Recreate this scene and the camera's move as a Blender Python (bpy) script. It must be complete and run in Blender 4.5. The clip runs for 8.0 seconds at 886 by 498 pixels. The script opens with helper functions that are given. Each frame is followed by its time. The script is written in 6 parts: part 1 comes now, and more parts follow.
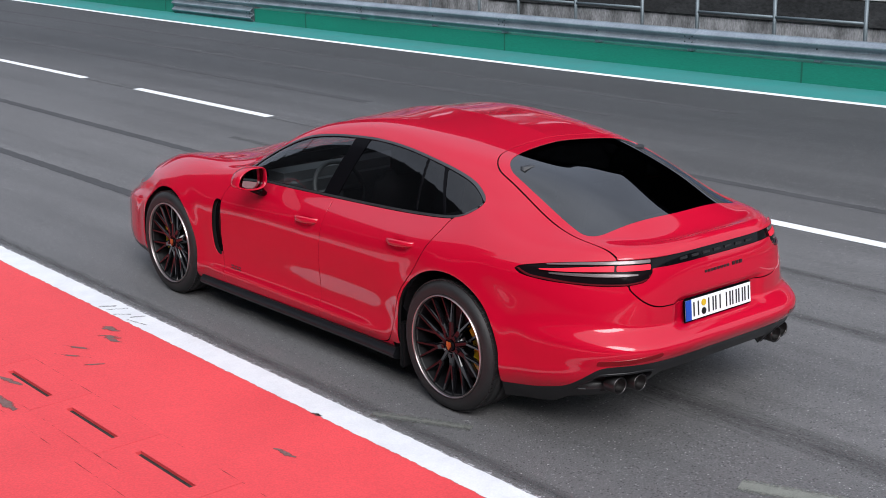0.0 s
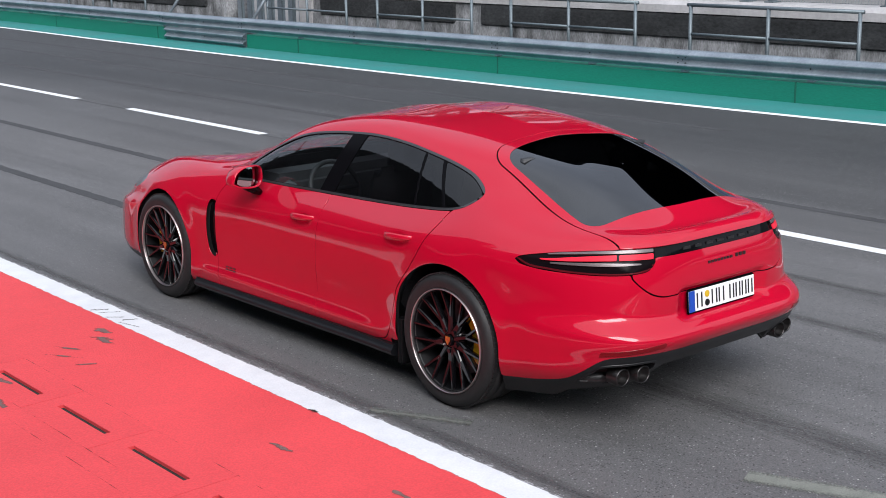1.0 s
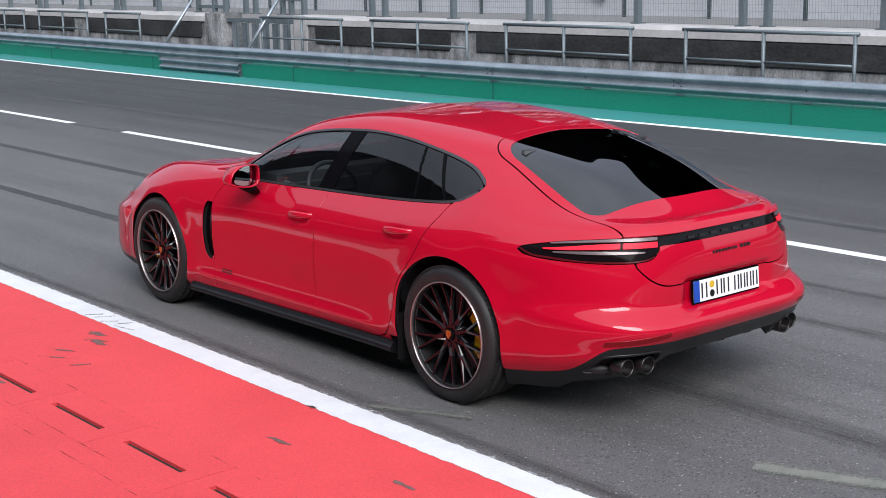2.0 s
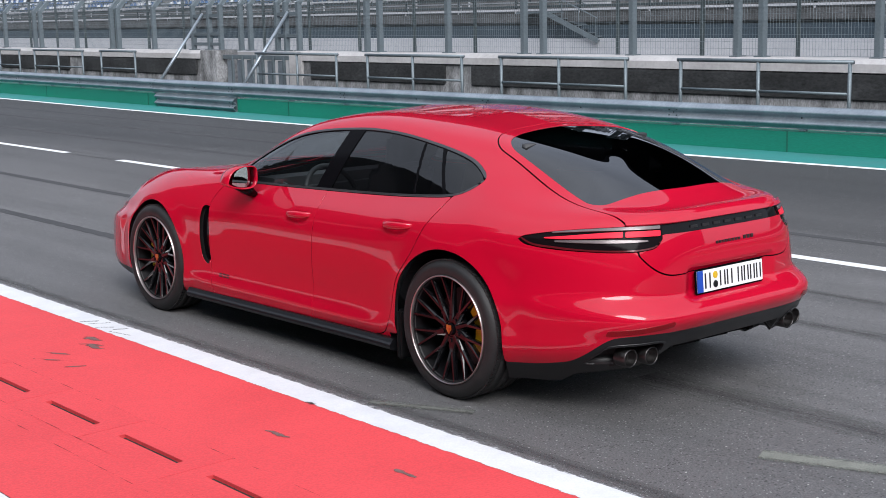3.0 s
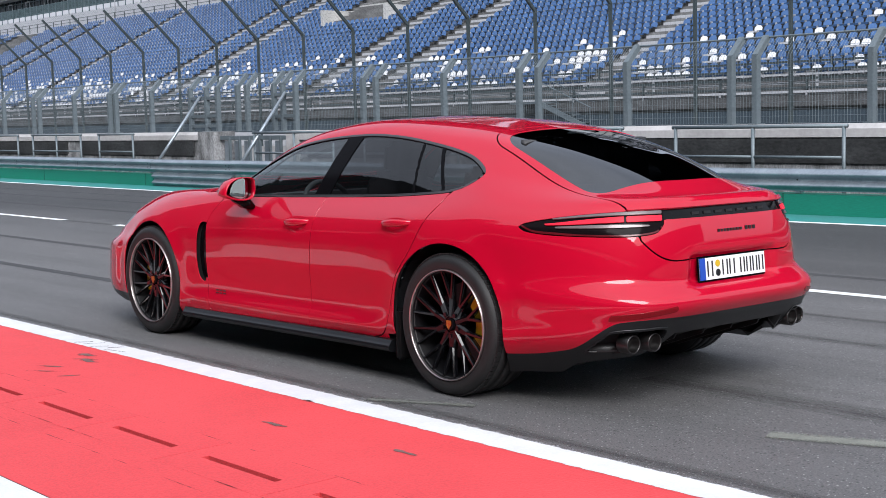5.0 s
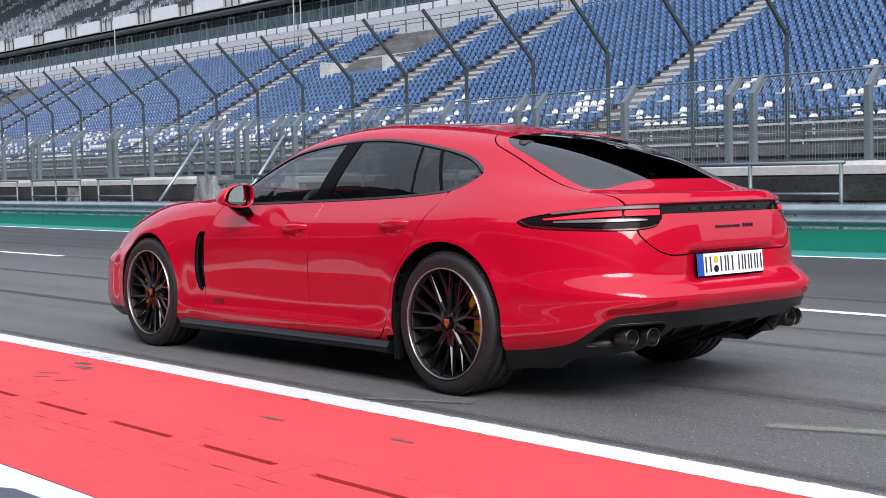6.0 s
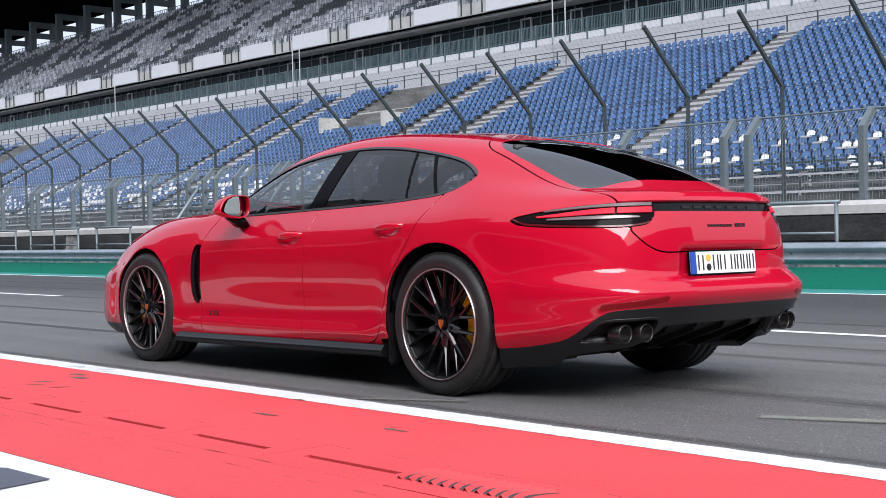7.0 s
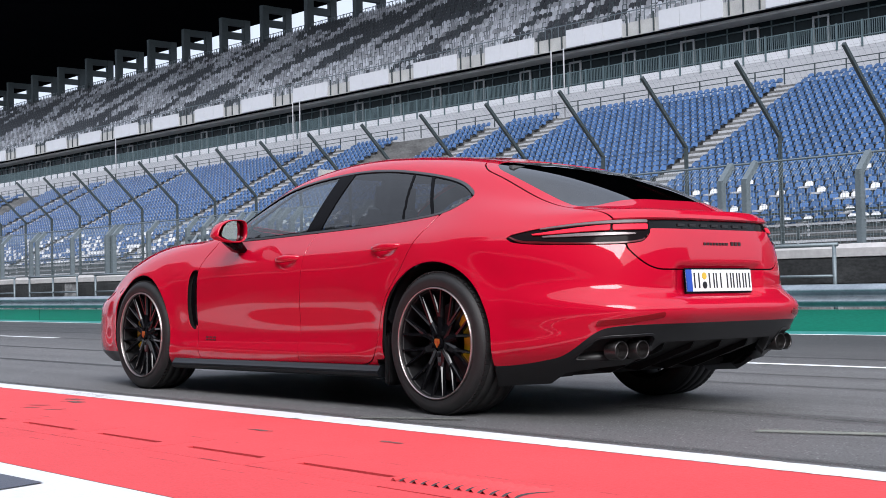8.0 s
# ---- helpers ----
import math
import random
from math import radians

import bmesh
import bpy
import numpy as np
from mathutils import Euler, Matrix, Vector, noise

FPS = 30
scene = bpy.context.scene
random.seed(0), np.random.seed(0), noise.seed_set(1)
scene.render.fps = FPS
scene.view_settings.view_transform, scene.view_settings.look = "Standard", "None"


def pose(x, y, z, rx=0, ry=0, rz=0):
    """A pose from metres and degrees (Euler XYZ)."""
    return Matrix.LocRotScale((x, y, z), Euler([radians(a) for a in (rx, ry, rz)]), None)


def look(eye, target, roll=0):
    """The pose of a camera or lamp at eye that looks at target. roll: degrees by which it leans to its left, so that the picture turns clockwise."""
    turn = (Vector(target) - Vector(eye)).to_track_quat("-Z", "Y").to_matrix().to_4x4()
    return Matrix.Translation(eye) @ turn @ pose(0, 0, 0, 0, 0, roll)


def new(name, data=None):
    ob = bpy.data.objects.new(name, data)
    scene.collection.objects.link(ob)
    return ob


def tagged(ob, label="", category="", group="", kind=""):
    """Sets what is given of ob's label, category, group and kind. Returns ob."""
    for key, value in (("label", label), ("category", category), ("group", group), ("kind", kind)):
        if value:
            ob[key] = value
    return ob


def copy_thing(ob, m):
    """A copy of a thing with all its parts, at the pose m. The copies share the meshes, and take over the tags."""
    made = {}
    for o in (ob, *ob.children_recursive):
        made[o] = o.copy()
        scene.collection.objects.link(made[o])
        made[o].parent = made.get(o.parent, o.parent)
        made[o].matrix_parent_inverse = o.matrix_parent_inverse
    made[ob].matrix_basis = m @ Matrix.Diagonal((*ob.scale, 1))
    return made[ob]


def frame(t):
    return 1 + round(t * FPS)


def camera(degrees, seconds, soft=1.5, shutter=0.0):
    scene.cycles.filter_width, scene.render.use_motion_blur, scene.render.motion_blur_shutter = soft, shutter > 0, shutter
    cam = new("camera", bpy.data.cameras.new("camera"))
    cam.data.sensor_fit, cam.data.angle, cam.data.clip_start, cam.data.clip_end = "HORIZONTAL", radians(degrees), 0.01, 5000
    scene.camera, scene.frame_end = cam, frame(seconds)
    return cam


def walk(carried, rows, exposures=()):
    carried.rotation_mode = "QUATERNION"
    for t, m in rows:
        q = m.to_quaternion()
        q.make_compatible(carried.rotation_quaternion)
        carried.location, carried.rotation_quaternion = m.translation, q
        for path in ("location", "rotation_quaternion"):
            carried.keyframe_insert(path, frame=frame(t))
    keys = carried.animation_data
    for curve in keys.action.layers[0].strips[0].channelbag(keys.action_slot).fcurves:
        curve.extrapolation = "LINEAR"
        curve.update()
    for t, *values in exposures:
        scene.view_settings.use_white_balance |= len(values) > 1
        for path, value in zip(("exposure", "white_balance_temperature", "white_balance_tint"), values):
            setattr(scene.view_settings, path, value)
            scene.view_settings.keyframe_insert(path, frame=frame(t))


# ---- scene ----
cam = camera(36.8, 8.0, soft=0.9)
PATH = [
    (0, (-5.184, -5.069, 2.705), (-3.948, -3.589, 2.175), -1.3),
    (0.5, (-5.191, -5.035, 2.589), (-3.945, -3.554, 2.084), -1.3),
    (1, (-5.193, -5.004, 2.462), (-3.936, -3.523, 1.984), -1.2),
    (1.5, (-5.194, -4.976, 2.34), (-3.929, -3.494, 1.889), -1.2),
    (3, (-5.217, -4.914, 1.93), (-3.927, -3.427, 1.579), -1.3),
    (3.5, (-5.227, -4.908, 1.799), (-3.93, -3.419, 1.482), -1.3),
    (4, (-5.232, -4.899, 1.656), (-3.93, -3.407, 1.377), -1.3),
    (5.5, (-5.259, -4.909, 1.262), (-3.943, -3.411, 1.101), -1.5),
    (6, (-5.268, -4.916, 1.116), (-3.949, -3.418, 0.997), -1.4),
    (6.5, (-5.281, -4.935, 0.978), (-3.959, -3.437, 0.901), -1.4),
    (7, (-5.289, -4.961, 0.831), (-3.964, -3.463, 0.8), -1.4),
    (7.5, (-5.297, -4.985, 0.711), (-3.969, -3.489, 0.72), -1.3),
    (8, (-5.289, -4.977, 0.657), (-3.962, -3.481, 0.707), -1.3),
]
walk(cam, [(t, look(eye, target, roll)) for t, eye, target, roll in PATH], exposures=[(0, 0.59), (3.5, 0.66), (8, 0.8)])

# ---- light ----
SUN_ELEV, SUN_AZ = 36.0, 214.0
world = bpy.data.worlds.new("world")
scene.world = world
world.use_nodes = True
wn = world.node_tree
sky = wn.nodes.new("ShaderNodeTexSky")
sky.sky_type = "NISHITA"
sky.sun_disc = False
sky.sun_elevation = radians(SUN_ELEV)
sky.sun_rotation = radians(SUN_AZ)
sky.dust_density = 4.0
sky.air_density = 0.8
sky.ozone_density = 1.5
hsv = wn.nodes.new("ShaderNodeHueSaturation")
hsv.inputs["Saturation"].default_value = 0.55
wn.links.new(sky.outputs[0], hsv.inputs["Color"])
# thin even cloud over the sky
cloud = wn.nodes.new("ShaderNodeMix")
cloud.data_type = "RGBA"
wco = wn.nodes.new("ShaderNodeTexCoord")
cn = wn.nodes.new("ShaderNodeTexNoise")
cn.inputs["Scale"].default_value = 2.2
cn.inputs["Detail"].default_value = 5
wn.links.new(wco.outputs["Generated"], cn.inputs["Vector"])
cr = wn.nodes.new("ShaderNodeMapRange")
cr.inputs["From Min"].default_value = 0.3
cr.inputs["From Max"].default_value = 0.7
cr.inputs["To Min"].default_value = 0.5
cr.inputs["To Max"].default_value = 0.92
wn.links.new(cn.outputs["Fac"], cr.inputs["Value"])
wn.links.new(cr.outputs[0], cloud.inputs["Factor"])
wn.links.new(hsv.outputs[0], cloud.inputs["A"])
# the veil is brighter towards the sun
sd = wn.nodes.new("ShaderNodeVectorMath")
sd.operation = "DOT_PRODUCT"
sd.inputs[1].default_value = (math.sin(radians(SUN_AZ)) * math.cos(radians(SUN_ELEV)), math.cos(radians(SUN_AZ)) * math.cos(radians(SUN_ELEV)), math.sin(radians(SUN_ELEV)))
wn.links.new(wco.outputs["Generated"], sd.inputs[0])
sg = wn.nodes.new("ShaderNodeMapRange")
sg.interpolation_type = "SMOOTHSTEP"
sg.inputs["From Min"].default_value = -0.3
sg.inputs["From Max"].default_value = 1.0
sg.inputs["To Min"].default_value = 0.0
sg.inputs["To Max"].default_value = 1.0
wn.links.new(sd.outputs["Value"], sg.inputs["Value"])
veil = wn.nodes.new("ShaderNodeMix")
veil.data_type = "RGBA"
veil.inputs["A"].default_value = (4.1, 4.6, 5.7, 1)
veil.inputs["B"].default_value = (10.0, 10.6, 11.9, 1)
wn.links.new(sg.outputs[0], veil.inputs["Factor"])
wn.links.new(veil.outputs["Result"], cloud.inputs["B"])
wn.links.new(cloud.outputs["Result"], wn.nodes["Background"].inputs[0])
wn.nodes["Background"].inputs[1].default_value = 0.122
sun_data = bpy.data.lights.new("sun", "SUN")
sun_data.energy = 2.45
sun_data.angle = radians(36)
sun_data.color = (0.98, 0.98, 1.0)
sun = new("sun", sun_data)
_az, _el = radians(SUN_AZ), radians(SUN_ELEV)
sun.matrix_world = look((0, 0, 60), (-60 * math.sin(_az) * math.cos(_el), -60 * math.cos(_az) * math.cos(_el), 60 - 60 * math.sin(_el)))


# ---- materials ----
def mat(name, color, rough=0.6, metal=0.0, vary=0.12, scale=3.0, fine=60.0, bump=0.1, second=None, coat=0.0, spec=0.5, island=0.0, stretch=(1, 1, 1)):
    """A surface with variation at two scales and fine relief."""
    m = bpy.data.materials.new(name)
    m.use_nodes = True
    t = m.node_tree
    b = t.nodes["Principled BSDF"]
    b.inputs["Roughness"].default_value = rough
    b.inputs["Metallic"].default_value = metal
    b.inputs["Coat Weight"].default_value = coat
    b.inputs["Coat Roughness"].default_value = 0.03
    b.inputs["Specular IOR Level"].default_value = spec
    co = t.nodes.new("ShaderNodeTexCoord")
    mp = t.nodes.new("ShaderNodeMapping")
    mp.inputs["Scale"].default_value = stretch
    t.links.new(co.outputs["Object"], mp.inputs["Vector"])
    big = t.nodes.new("ShaderNodeTexNoise")
    big.inputs["Scale"].default_value = scale
    big.inputs["Detail"].default_value = 6
    big.inputs["Roughness"].default_value = 0.6
    t.links.new(mp.outputs[0], big.inputs["Vector"])
    ramp = t.nodes.new("ShaderNodeMapRange")
    ramp.inputs["From Min"].default_value = 0.3
    ramp.inputs["From Max"].default_value = 0.7
    t.links.new(big.outputs["Fac"], ramp.inputs["Value"])
    other = second or tuple(c * (1 - vary) for c in color)
    mix = t.nodes.new("ShaderNodeMix")
    mix.data_type = "RGBA"
    mix.inputs["A"].default_value = (*other, 1)
    mix.inputs["B"].default_value = (*color, 1)
    t.links.new(ramp.outputs[0], mix.inputs["Factor"])
    small = t.nodes.new("ShaderNodeTexNoise")
    small.inputs["Scale"].default_value = fine
    small.inputs["Detail"].default_value = 3
    t.links.new(mp.outputs[0], small.inputs["Vector"])
    gain = t.nodes.new("ShaderNodeMapRange")
    gain.inputs["From Min"].default_value = 0.25
    gain.inputs["From Max"].default_value = 0.75
    gain.inputs["To Min"].default_value = 1 - vary
    gain.inputs["To Max"].default_value = 1 + vary
    t.links.new(small.outputs["Fac"], gain.inputs["Value"])
    mul = t.nodes.new("ShaderNodeVectorMath")
    mul.operation = "SCALE"
    t.links.new(mix.outputs["Result"], mul.inputs[0])
    t.links.new(gain.outputs[0], mul.inputs["Scale"])
    last = mul.outputs[0]
    if island:
        geo = t.nodes.new("ShaderNodeNewGeometry")
        ir = t.nodes.new("ShaderNodeMapRange")
        ir.inputs["To Min"].default_value = 1 - island
        ir.inputs["To Max"].default_value = 1 + island
        t.links.new(geo.outputs["Random Per Island"], ir.inputs["Value"])
        mul2 = t.nodes.new("ShaderNodeVectorMath")
        mul2.operation = "SCALE"
        t.links.new(last, mul2.inputs[0])
        t.links.new(ir.outputs[0], mul2.inputs["Scale"])
        last = mul2.outputs[0]
    t.links.new(last, b.inputs["Base Color"])
    if bump:
        bp = t.nodes.new("ShaderNodeBump")
        bp.inputs["Strength"].default_value = bump
        bp.inputs["Distance"].default_value = 0.01
        t.links.new(small.outputs["Fac"], bp.inputs["Height"])
        t.links.new(bp.outputs[0], b.inputs["Normal"])
    return m


def glass_mat(name, tint, rough=0.0, base=0.04):
    """Thin tinted pane: part lets light through, part mirrors by angle."""
    m = bpy.data.materials.new(name)
    m.use_nodes = True
    t = m.node_tree
    t.nodes.remove(t.nodes["Principled BSDF"])
    out = t.nodes["Material Output"]
    tr = t.nodes.new("ShaderNodeBsdfTransparent")
    tr.inputs[0].default_value = (*tint, 1)
    gl = t.nodes.new("ShaderNodeBsdfGlossy")
    gl.inputs["Roughness"].default_value = rough
    lw = t.nodes.new("ShaderNodeLayerWeight")
    lw.inputs["Blend"].default_value = 0.5
    pw = t.nodes.new("ShaderNodeMath")
    pw.operation = "POWER"
    pw.inputs[1].default_value = 4.0
    t.links.new(lw.outputs["Facing"], pw.inputs[0])
    fr = t.nodes.new("ShaderNodeMath")
    fr.operation = "MULTIPLY_ADD"
    fr.inputs[1].default_value = 0.9
    fr.inputs[2].default_value = base
    t.links.new(pw.outputs[0], fr.inputs[0])
    mx = t.nodes.new("ShaderNodeMixShader")
    t.links.new(fr.outputs[0], mx.inputs[0])
    t.links.new(tr.outputs[0], mx.inputs[1])
    t.links.new(gl.outputs[0], mx.inputs[2])
    t.links.new(mx.outputs[0], out.inputs["Surface"])
    return m


M = {}
M["asphalt"] = mat("asphalt", (0.133, 0.13, 0.131), 0.62, vary=0.6, scale=0.45, fine=210, bump=0.45, second=(0.088, 0.085, 0.085), spec=0.6, stretch=(1, 0.4, 1))


def lane_tone(m, dark=0.29):
    """Darkens the asphalt towards the barrier and the far end, with a ragged start."""
    t = m.node_tree
    b = t.nodes["Principled BSDF"]
    src = b.inputs["Base Color"].links[0].from_socket
    co = t.nodes.new("ShaderNodeTexCoord")
    sp = t.nodes.new("ShaderNodeSeparateXYZ")
    t.links.new(co.outputs["Object"], sp.inputs[0])
    no = t.nodes.new("ShaderNodeTexNoise")
    no.inputs["Scale"].default_value = 0.7
    no.inputs["Detail"].default_value = 4
    mp = t.nodes.new("ShaderNodeMapping")
    mp.inputs["Scale"].default_value = (1.6, 0.12, 1)
    t.links.new(co.outputs["Object"], mp.inputs["Vector"])
    t.links.new(mp.outputs[0], no.inputs["Vector"])
    ad = t.nodes.new("ShaderNodeMath")
    ad.operation = "MULTIPLY_ADD"
    ad.inputs[1].default_value = 2.2
    t.links.new(no.outputs["Fac"], ad.inputs[0])
    ay = t.nodes.new("ShaderNodeMath")
    ay.operation = "MULTIPLY_ADD"
    ay.inputs[1].default_value = 0.12
    t.links.new(sp.outputs[1], ay.inputs[0])
    t.links.new(sp.outputs[0], ay.inputs[2])
    t.links.new(ay.outputs[0], ad.inputs[2])
    mr = t.nodes.new("ShaderNodeMapRange")
    mr.inputs["From Min"].default_value = 3.6
    mr.inputs["From Max"].default_value = 9.0
    t.links.new(ad.outputs[0], mr.inputs["Value"])
    tint = t.nodes.new("ShaderNodeMix")
    tint.data_type = "RGBA"
    tint.inputs["A"].default_value = (1, 1, 1, 1)
    tint.inputs["B"].default_value = (dark * 0.95, dark, dark * 1.05, 1)
    t.links.new(mr.outputs[0], tint.inputs["Factor"])
    mu = t.nodes.new("ShaderNodeVectorMath")
    mu.operation = "MULTIPLY"
    t.links.new(src, mu.inputs[0])
    t.links.new(tint.outputs["Result"], mu.inputs[1])
    # long faint streaks left by traffic
    m2 = t.nodes.new("ShaderNodeMapping")
    m2.inputs["Scale"].default_value = (2.6, 0.07, 1)
    m2.inputs["Rotation"].default_value = (0, 0, 0.03)
    t.links.new(co.outputs["Object"], m2.inputs["Vector"])
    n2 = t.nodes.new("ShaderNodeTexNoise")
    n2.inputs["Scale"].default_value = 1.0
    n2.inputs["Detail"].default_value = 5
    n2.inputs["Roughness"].default_value = 0.65
    t.links.new(m2.outputs[0], n2.inputs["Vector"])
    r2 = t.nodes.new("ShaderNodeMapRange")
    r2.inputs["From Min"].default_value = 0.32
    r2.inputs["From Max"].default_value = 0.68
    r2.inputs["To Min"].default_value = 0.78
    r2.inputs["To Max"].default_value = 1.16
    t.links.new(n2.outputs["Fac"], r2.inputs["Value"])
    s2 = t.nodes.new("ShaderNodeVectorMath")
    s2.operation = "SCALE"
    t.links.new(mu.outputs[0], s2.inputs[0])
    t.links.new(r2.outputs[0], s2.inputs["Scale"])
    t.links.new(s2.outputs[0], b.inputs["Base Color"])


lane_tone(M["asphalt"])


def add_stones(m, density=70.0, bright=(0.25, 0.245, 0.235), rarity=0.95, size=0.32):
    """Pale stones scattered in the binder."""
    t = m.node_tree
    b = t.nodes["Principled BSDF"]
    src = b.inputs["Base Color"].links[0].from_socket
    co = t.nodes.new("ShaderNodeTexCoord")
    vo = t.nodes.new("ShaderNodeTexVoronoi")
    vo.inputs["Scale"].default_value = density
    t.links.new(co.outputs["Object"], vo.inputs["Vector"])
    sep = t.nodes.new("ShaderNodeSeparateColor")
    t.links.new(vo.outputs["Color"], sep.inputs[0])
    rare = t.nodes.new("ShaderNodeMath")
    rare.operation = "GREATER_THAN"
    rare.inputs[1].default_value = rarity
    t.links.new(sep.outputs[0], rare.inputs[0])
    near = t.nodes.new("ShaderNodeMath")
    near.operation = "LESS_THAN"
    near.inputs[1].default_value = size
    t.links.new(vo.outputs["Distance"], near.inputs[0])
    both = t.nodes.new("ShaderNodeMath")
    both.operation = "MULTIPLY"
    t.links.new(rare.outputs[0], both.inputs[0])
    t.links.new(near.outputs[0], both.inputs[1])
    mx = t.nodes.new("ShaderNodeMix")
    mx.data_type = "RGBA"
    t.links.new(both.outputs[0], mx.inputs["Factor"])
    t.links.new(src, mx.inputs["A"])
    mx.inputs["B"].default_value = (*bright, 1)
    t.links.new(mx.outputs["Result"], b.inputs["Base Color"])


add_stones(M["asphalt"], 95.0, (0.3, 0.3, 0.296), 0.915, 0.35)
add_stones(M["asphalt"], 75.0, (0.03, 0.03, 0.031), 0.85, 0.38)
add_stones(M["asphalt"], 50.0, (0.45, 0.44, 0.42), 0.965, 0.22)


def worn(m, edge=6.0, scale=35.0, base=0.35, axis=0, stretch=(1, 1, 1), fade=(0.46, 0.56)):
    """Lets the ground show through: ragged towards the sheet's edges, by Generated coordinates."""
    t = m.node_tree
    b = t.nodes["Principled BSDF"]
    co = t.nodes.new("ShaderNodeTexCoord")
    sp = t.nodes.new("ShaderNodeSeparateXYZ")
    t.links.new(co.outputs["Generated"], sp.inputs[0])
    fl = t.nodes.new("ShaderNodeMath")
    fl.operation = "PINGPONG"
    fl.inputs[1].default_value = 0.5
    t.links.new(sp.outputs[axis], fl.inputs[0])
    ga = t.nodes.new("ShaderNodeMath")
    ga.operation = "MULTIPLY_ADD"
    ga.inputs[1].default_value = edge
    ga.inputs[2].default_value = base - 0.5
    t.links.new(fl.outputs[0], ga.inputs[0])
    mp = t.nodes.new("ShaderNodeMapping")
    mp.inputs["Scale"].default_value = stretch
    t.links.new(co.outputs["Object"], mp.inputs["Vector"])
    no = t.nodes.new("ShaderNodeTexNoise")
    no.inputs["Scale"].default_value = scale
    no.inputs["Detail"].default_value = 5
    no.inputs["Roughness"].default_value = 0.7
    t.links.new(mp.outputs[0], no.inputs["Vector"])
    ad = t.nodes.new("ShaderNodeMath")
    ad.operation = "ADD"
    t.links.new(ga.outputs[0], ad.inputs[0])
    t.links.new(no.outputs["Fac"], ad.inputs[1])
    mr = t.nodes.new("ShaderNodeMapRange")
    mr.inputs["From Min"].default_value = fade[0]
    mr.inputs["From Max"].default_value = fade[1]
    t.links.new(ad.outputs[0], mr.inputs["Value"])
    t.links.new(mr.outputs[0], b.inputs["Alpha"])
    return m


M["worn_white"] = worn(mat("worn_white", (0.72, 0.73, 0.75), 0.6, vary=0.05, scale=5, fine=90, bump=0.2, second=(0.62, 0.63, 0.65)), edge=5.0, scale=40, base=0.22, stretch=(1, 0.35, 1))
M["dirt"] = mat("dirt", (0.035, 0.029, 0.024), 0.95, vary=0.5, scale=30, fine=200, bump=0.6, second=(0.015, 0.013, 0.011))
M["overspray"] = worn(mat("overspray", (0.42, 0.42, 0.43), 0.8, vary=0.2, scale=6, fine=120, bump=0.4), edge=0.9, scale=75, base=0.1, stretch=(1, 0.3, 1))
M["joint_dirt"] = worn(mat("joint_dirt", (0.2, 0.03, 0.03), 0.9, vary=0.5, scale=8, fine=60, bump=0.3, second=(0.05, 0.02, 0.018)), edge=1.3, scale=6, base=-0.16, stretch=(2, 1.0, 1))
M["old_tar"] = mat("old_tar", (0.085, 0.085, 0.088), 0.85, vary=0.3, scale=2, fine=150, bump=0.4)
# dark tone standing for the shade inside the grate's slots
M["slot_shade"] = mat("slot_shade", (0.05, 0.05, 0.053), 0.8, vary=0.25, scale=2, fine=150, bump=0.4)
M["rubber_mark"] = worn(mat("rubber_mark", (0.052, 0.052, 0.055), 0.75, vary=0.25, scale=1.5, fine=150, bump=0.4), edge=3.0, scale=60, base=-0.02, stretch=(1, 0.12, 1))
M["rubber_faint"] = worn(mat("rubber_faint", (0.075, 0.073, 0.073), 0.75, vary=0.25, scale=1.5, fine=150, bump=0.4), edge=1.4, scale=40, base=-0.02, stretch=(1, 0.1, 1), fade=(0.25, 1.3))
M["old_paint"] = worn(mat("old_paint", (0.21, 0.216, 0.19), 0.8, vary=0.3, scale=9, fine=140, bump=0.2, second=(0.14, 0.146, 0.128)), edge=1.6, scale=45, base=0.36, fade=(0.4, 0.85))
M["faint_paint"] = worn(mat("faint_paint", (0.15, 0.154, 0.138), 0.8, vary=0.3, scale=9, fine=140, bump=0.2, second=(0.11, 0.113, 0.1)), edge=1.6, scale=30, base=0.22, fade=(0.4, 1.0))
M["faded_paint"] = worn(mat("faded_paint", (0.18, 0.182, 0.175), 0.8, vary=0.3, scale=6, fine=140, bump=0.4), edge=0.0, scale=90, base=0.5)
M["bare_concrete"] = worn(mat("bare_concrete", (0.19, 0.105, 0.095), 0.85, vary=0.3, scale=6, fine=90, bump=0.3), edge=1.6, scale=9, base=-0.12)
M["track"] = mat("track", (0.17, 0.17, 0.17), 0.9, vary=0.12, scale=0.2, fine=30, bump=0.1)
M["red_paint"] = mat("red_paint", (0.72, 0.058, 0.066), 0.7, vary=0.12, scale=1.5, fine=90, bump=0.3, second=(0.63, 0.048, 0.055))
M["white_paint"] = mat("white_paint", (0.72, 0.73, 0.74), 0.6, vary=0.05, scale=4, fine=90, bump=0.25, second=(0.68, 0.69, 0.7))
M["green_paint"] = mat("green_paint", (0.006, 0.195, 0.13), 0.5, vary=0.12, scale=0.7, fine=50, bump=0.1, second=(0.008, 0.15, 0.105), spec=0.4, stretch=(1, 0.3, 2))
M["wall_seam"] = mat("wall_seam", (0.004, 0.1, 0.067), 0.7, vary=0.2, scale=4, fine=50, bump=0.1)
M["teal_paint"] = mat("teal_paint", (0.022, 0.2, 0.185), 0.75, vary=0.1, scale=1.0, fine=60, bump=0.2, second=(0.04, 0.175, 0.165), spec=0.25)
M["galvanised"] = mat("galvanised", (0.3, 0.345, 0.385), 0.38, metal=0.6, vary=0.12, scale=2.5, fine=25, bump=0.03, second=(0.21, 0.245, 0.28))
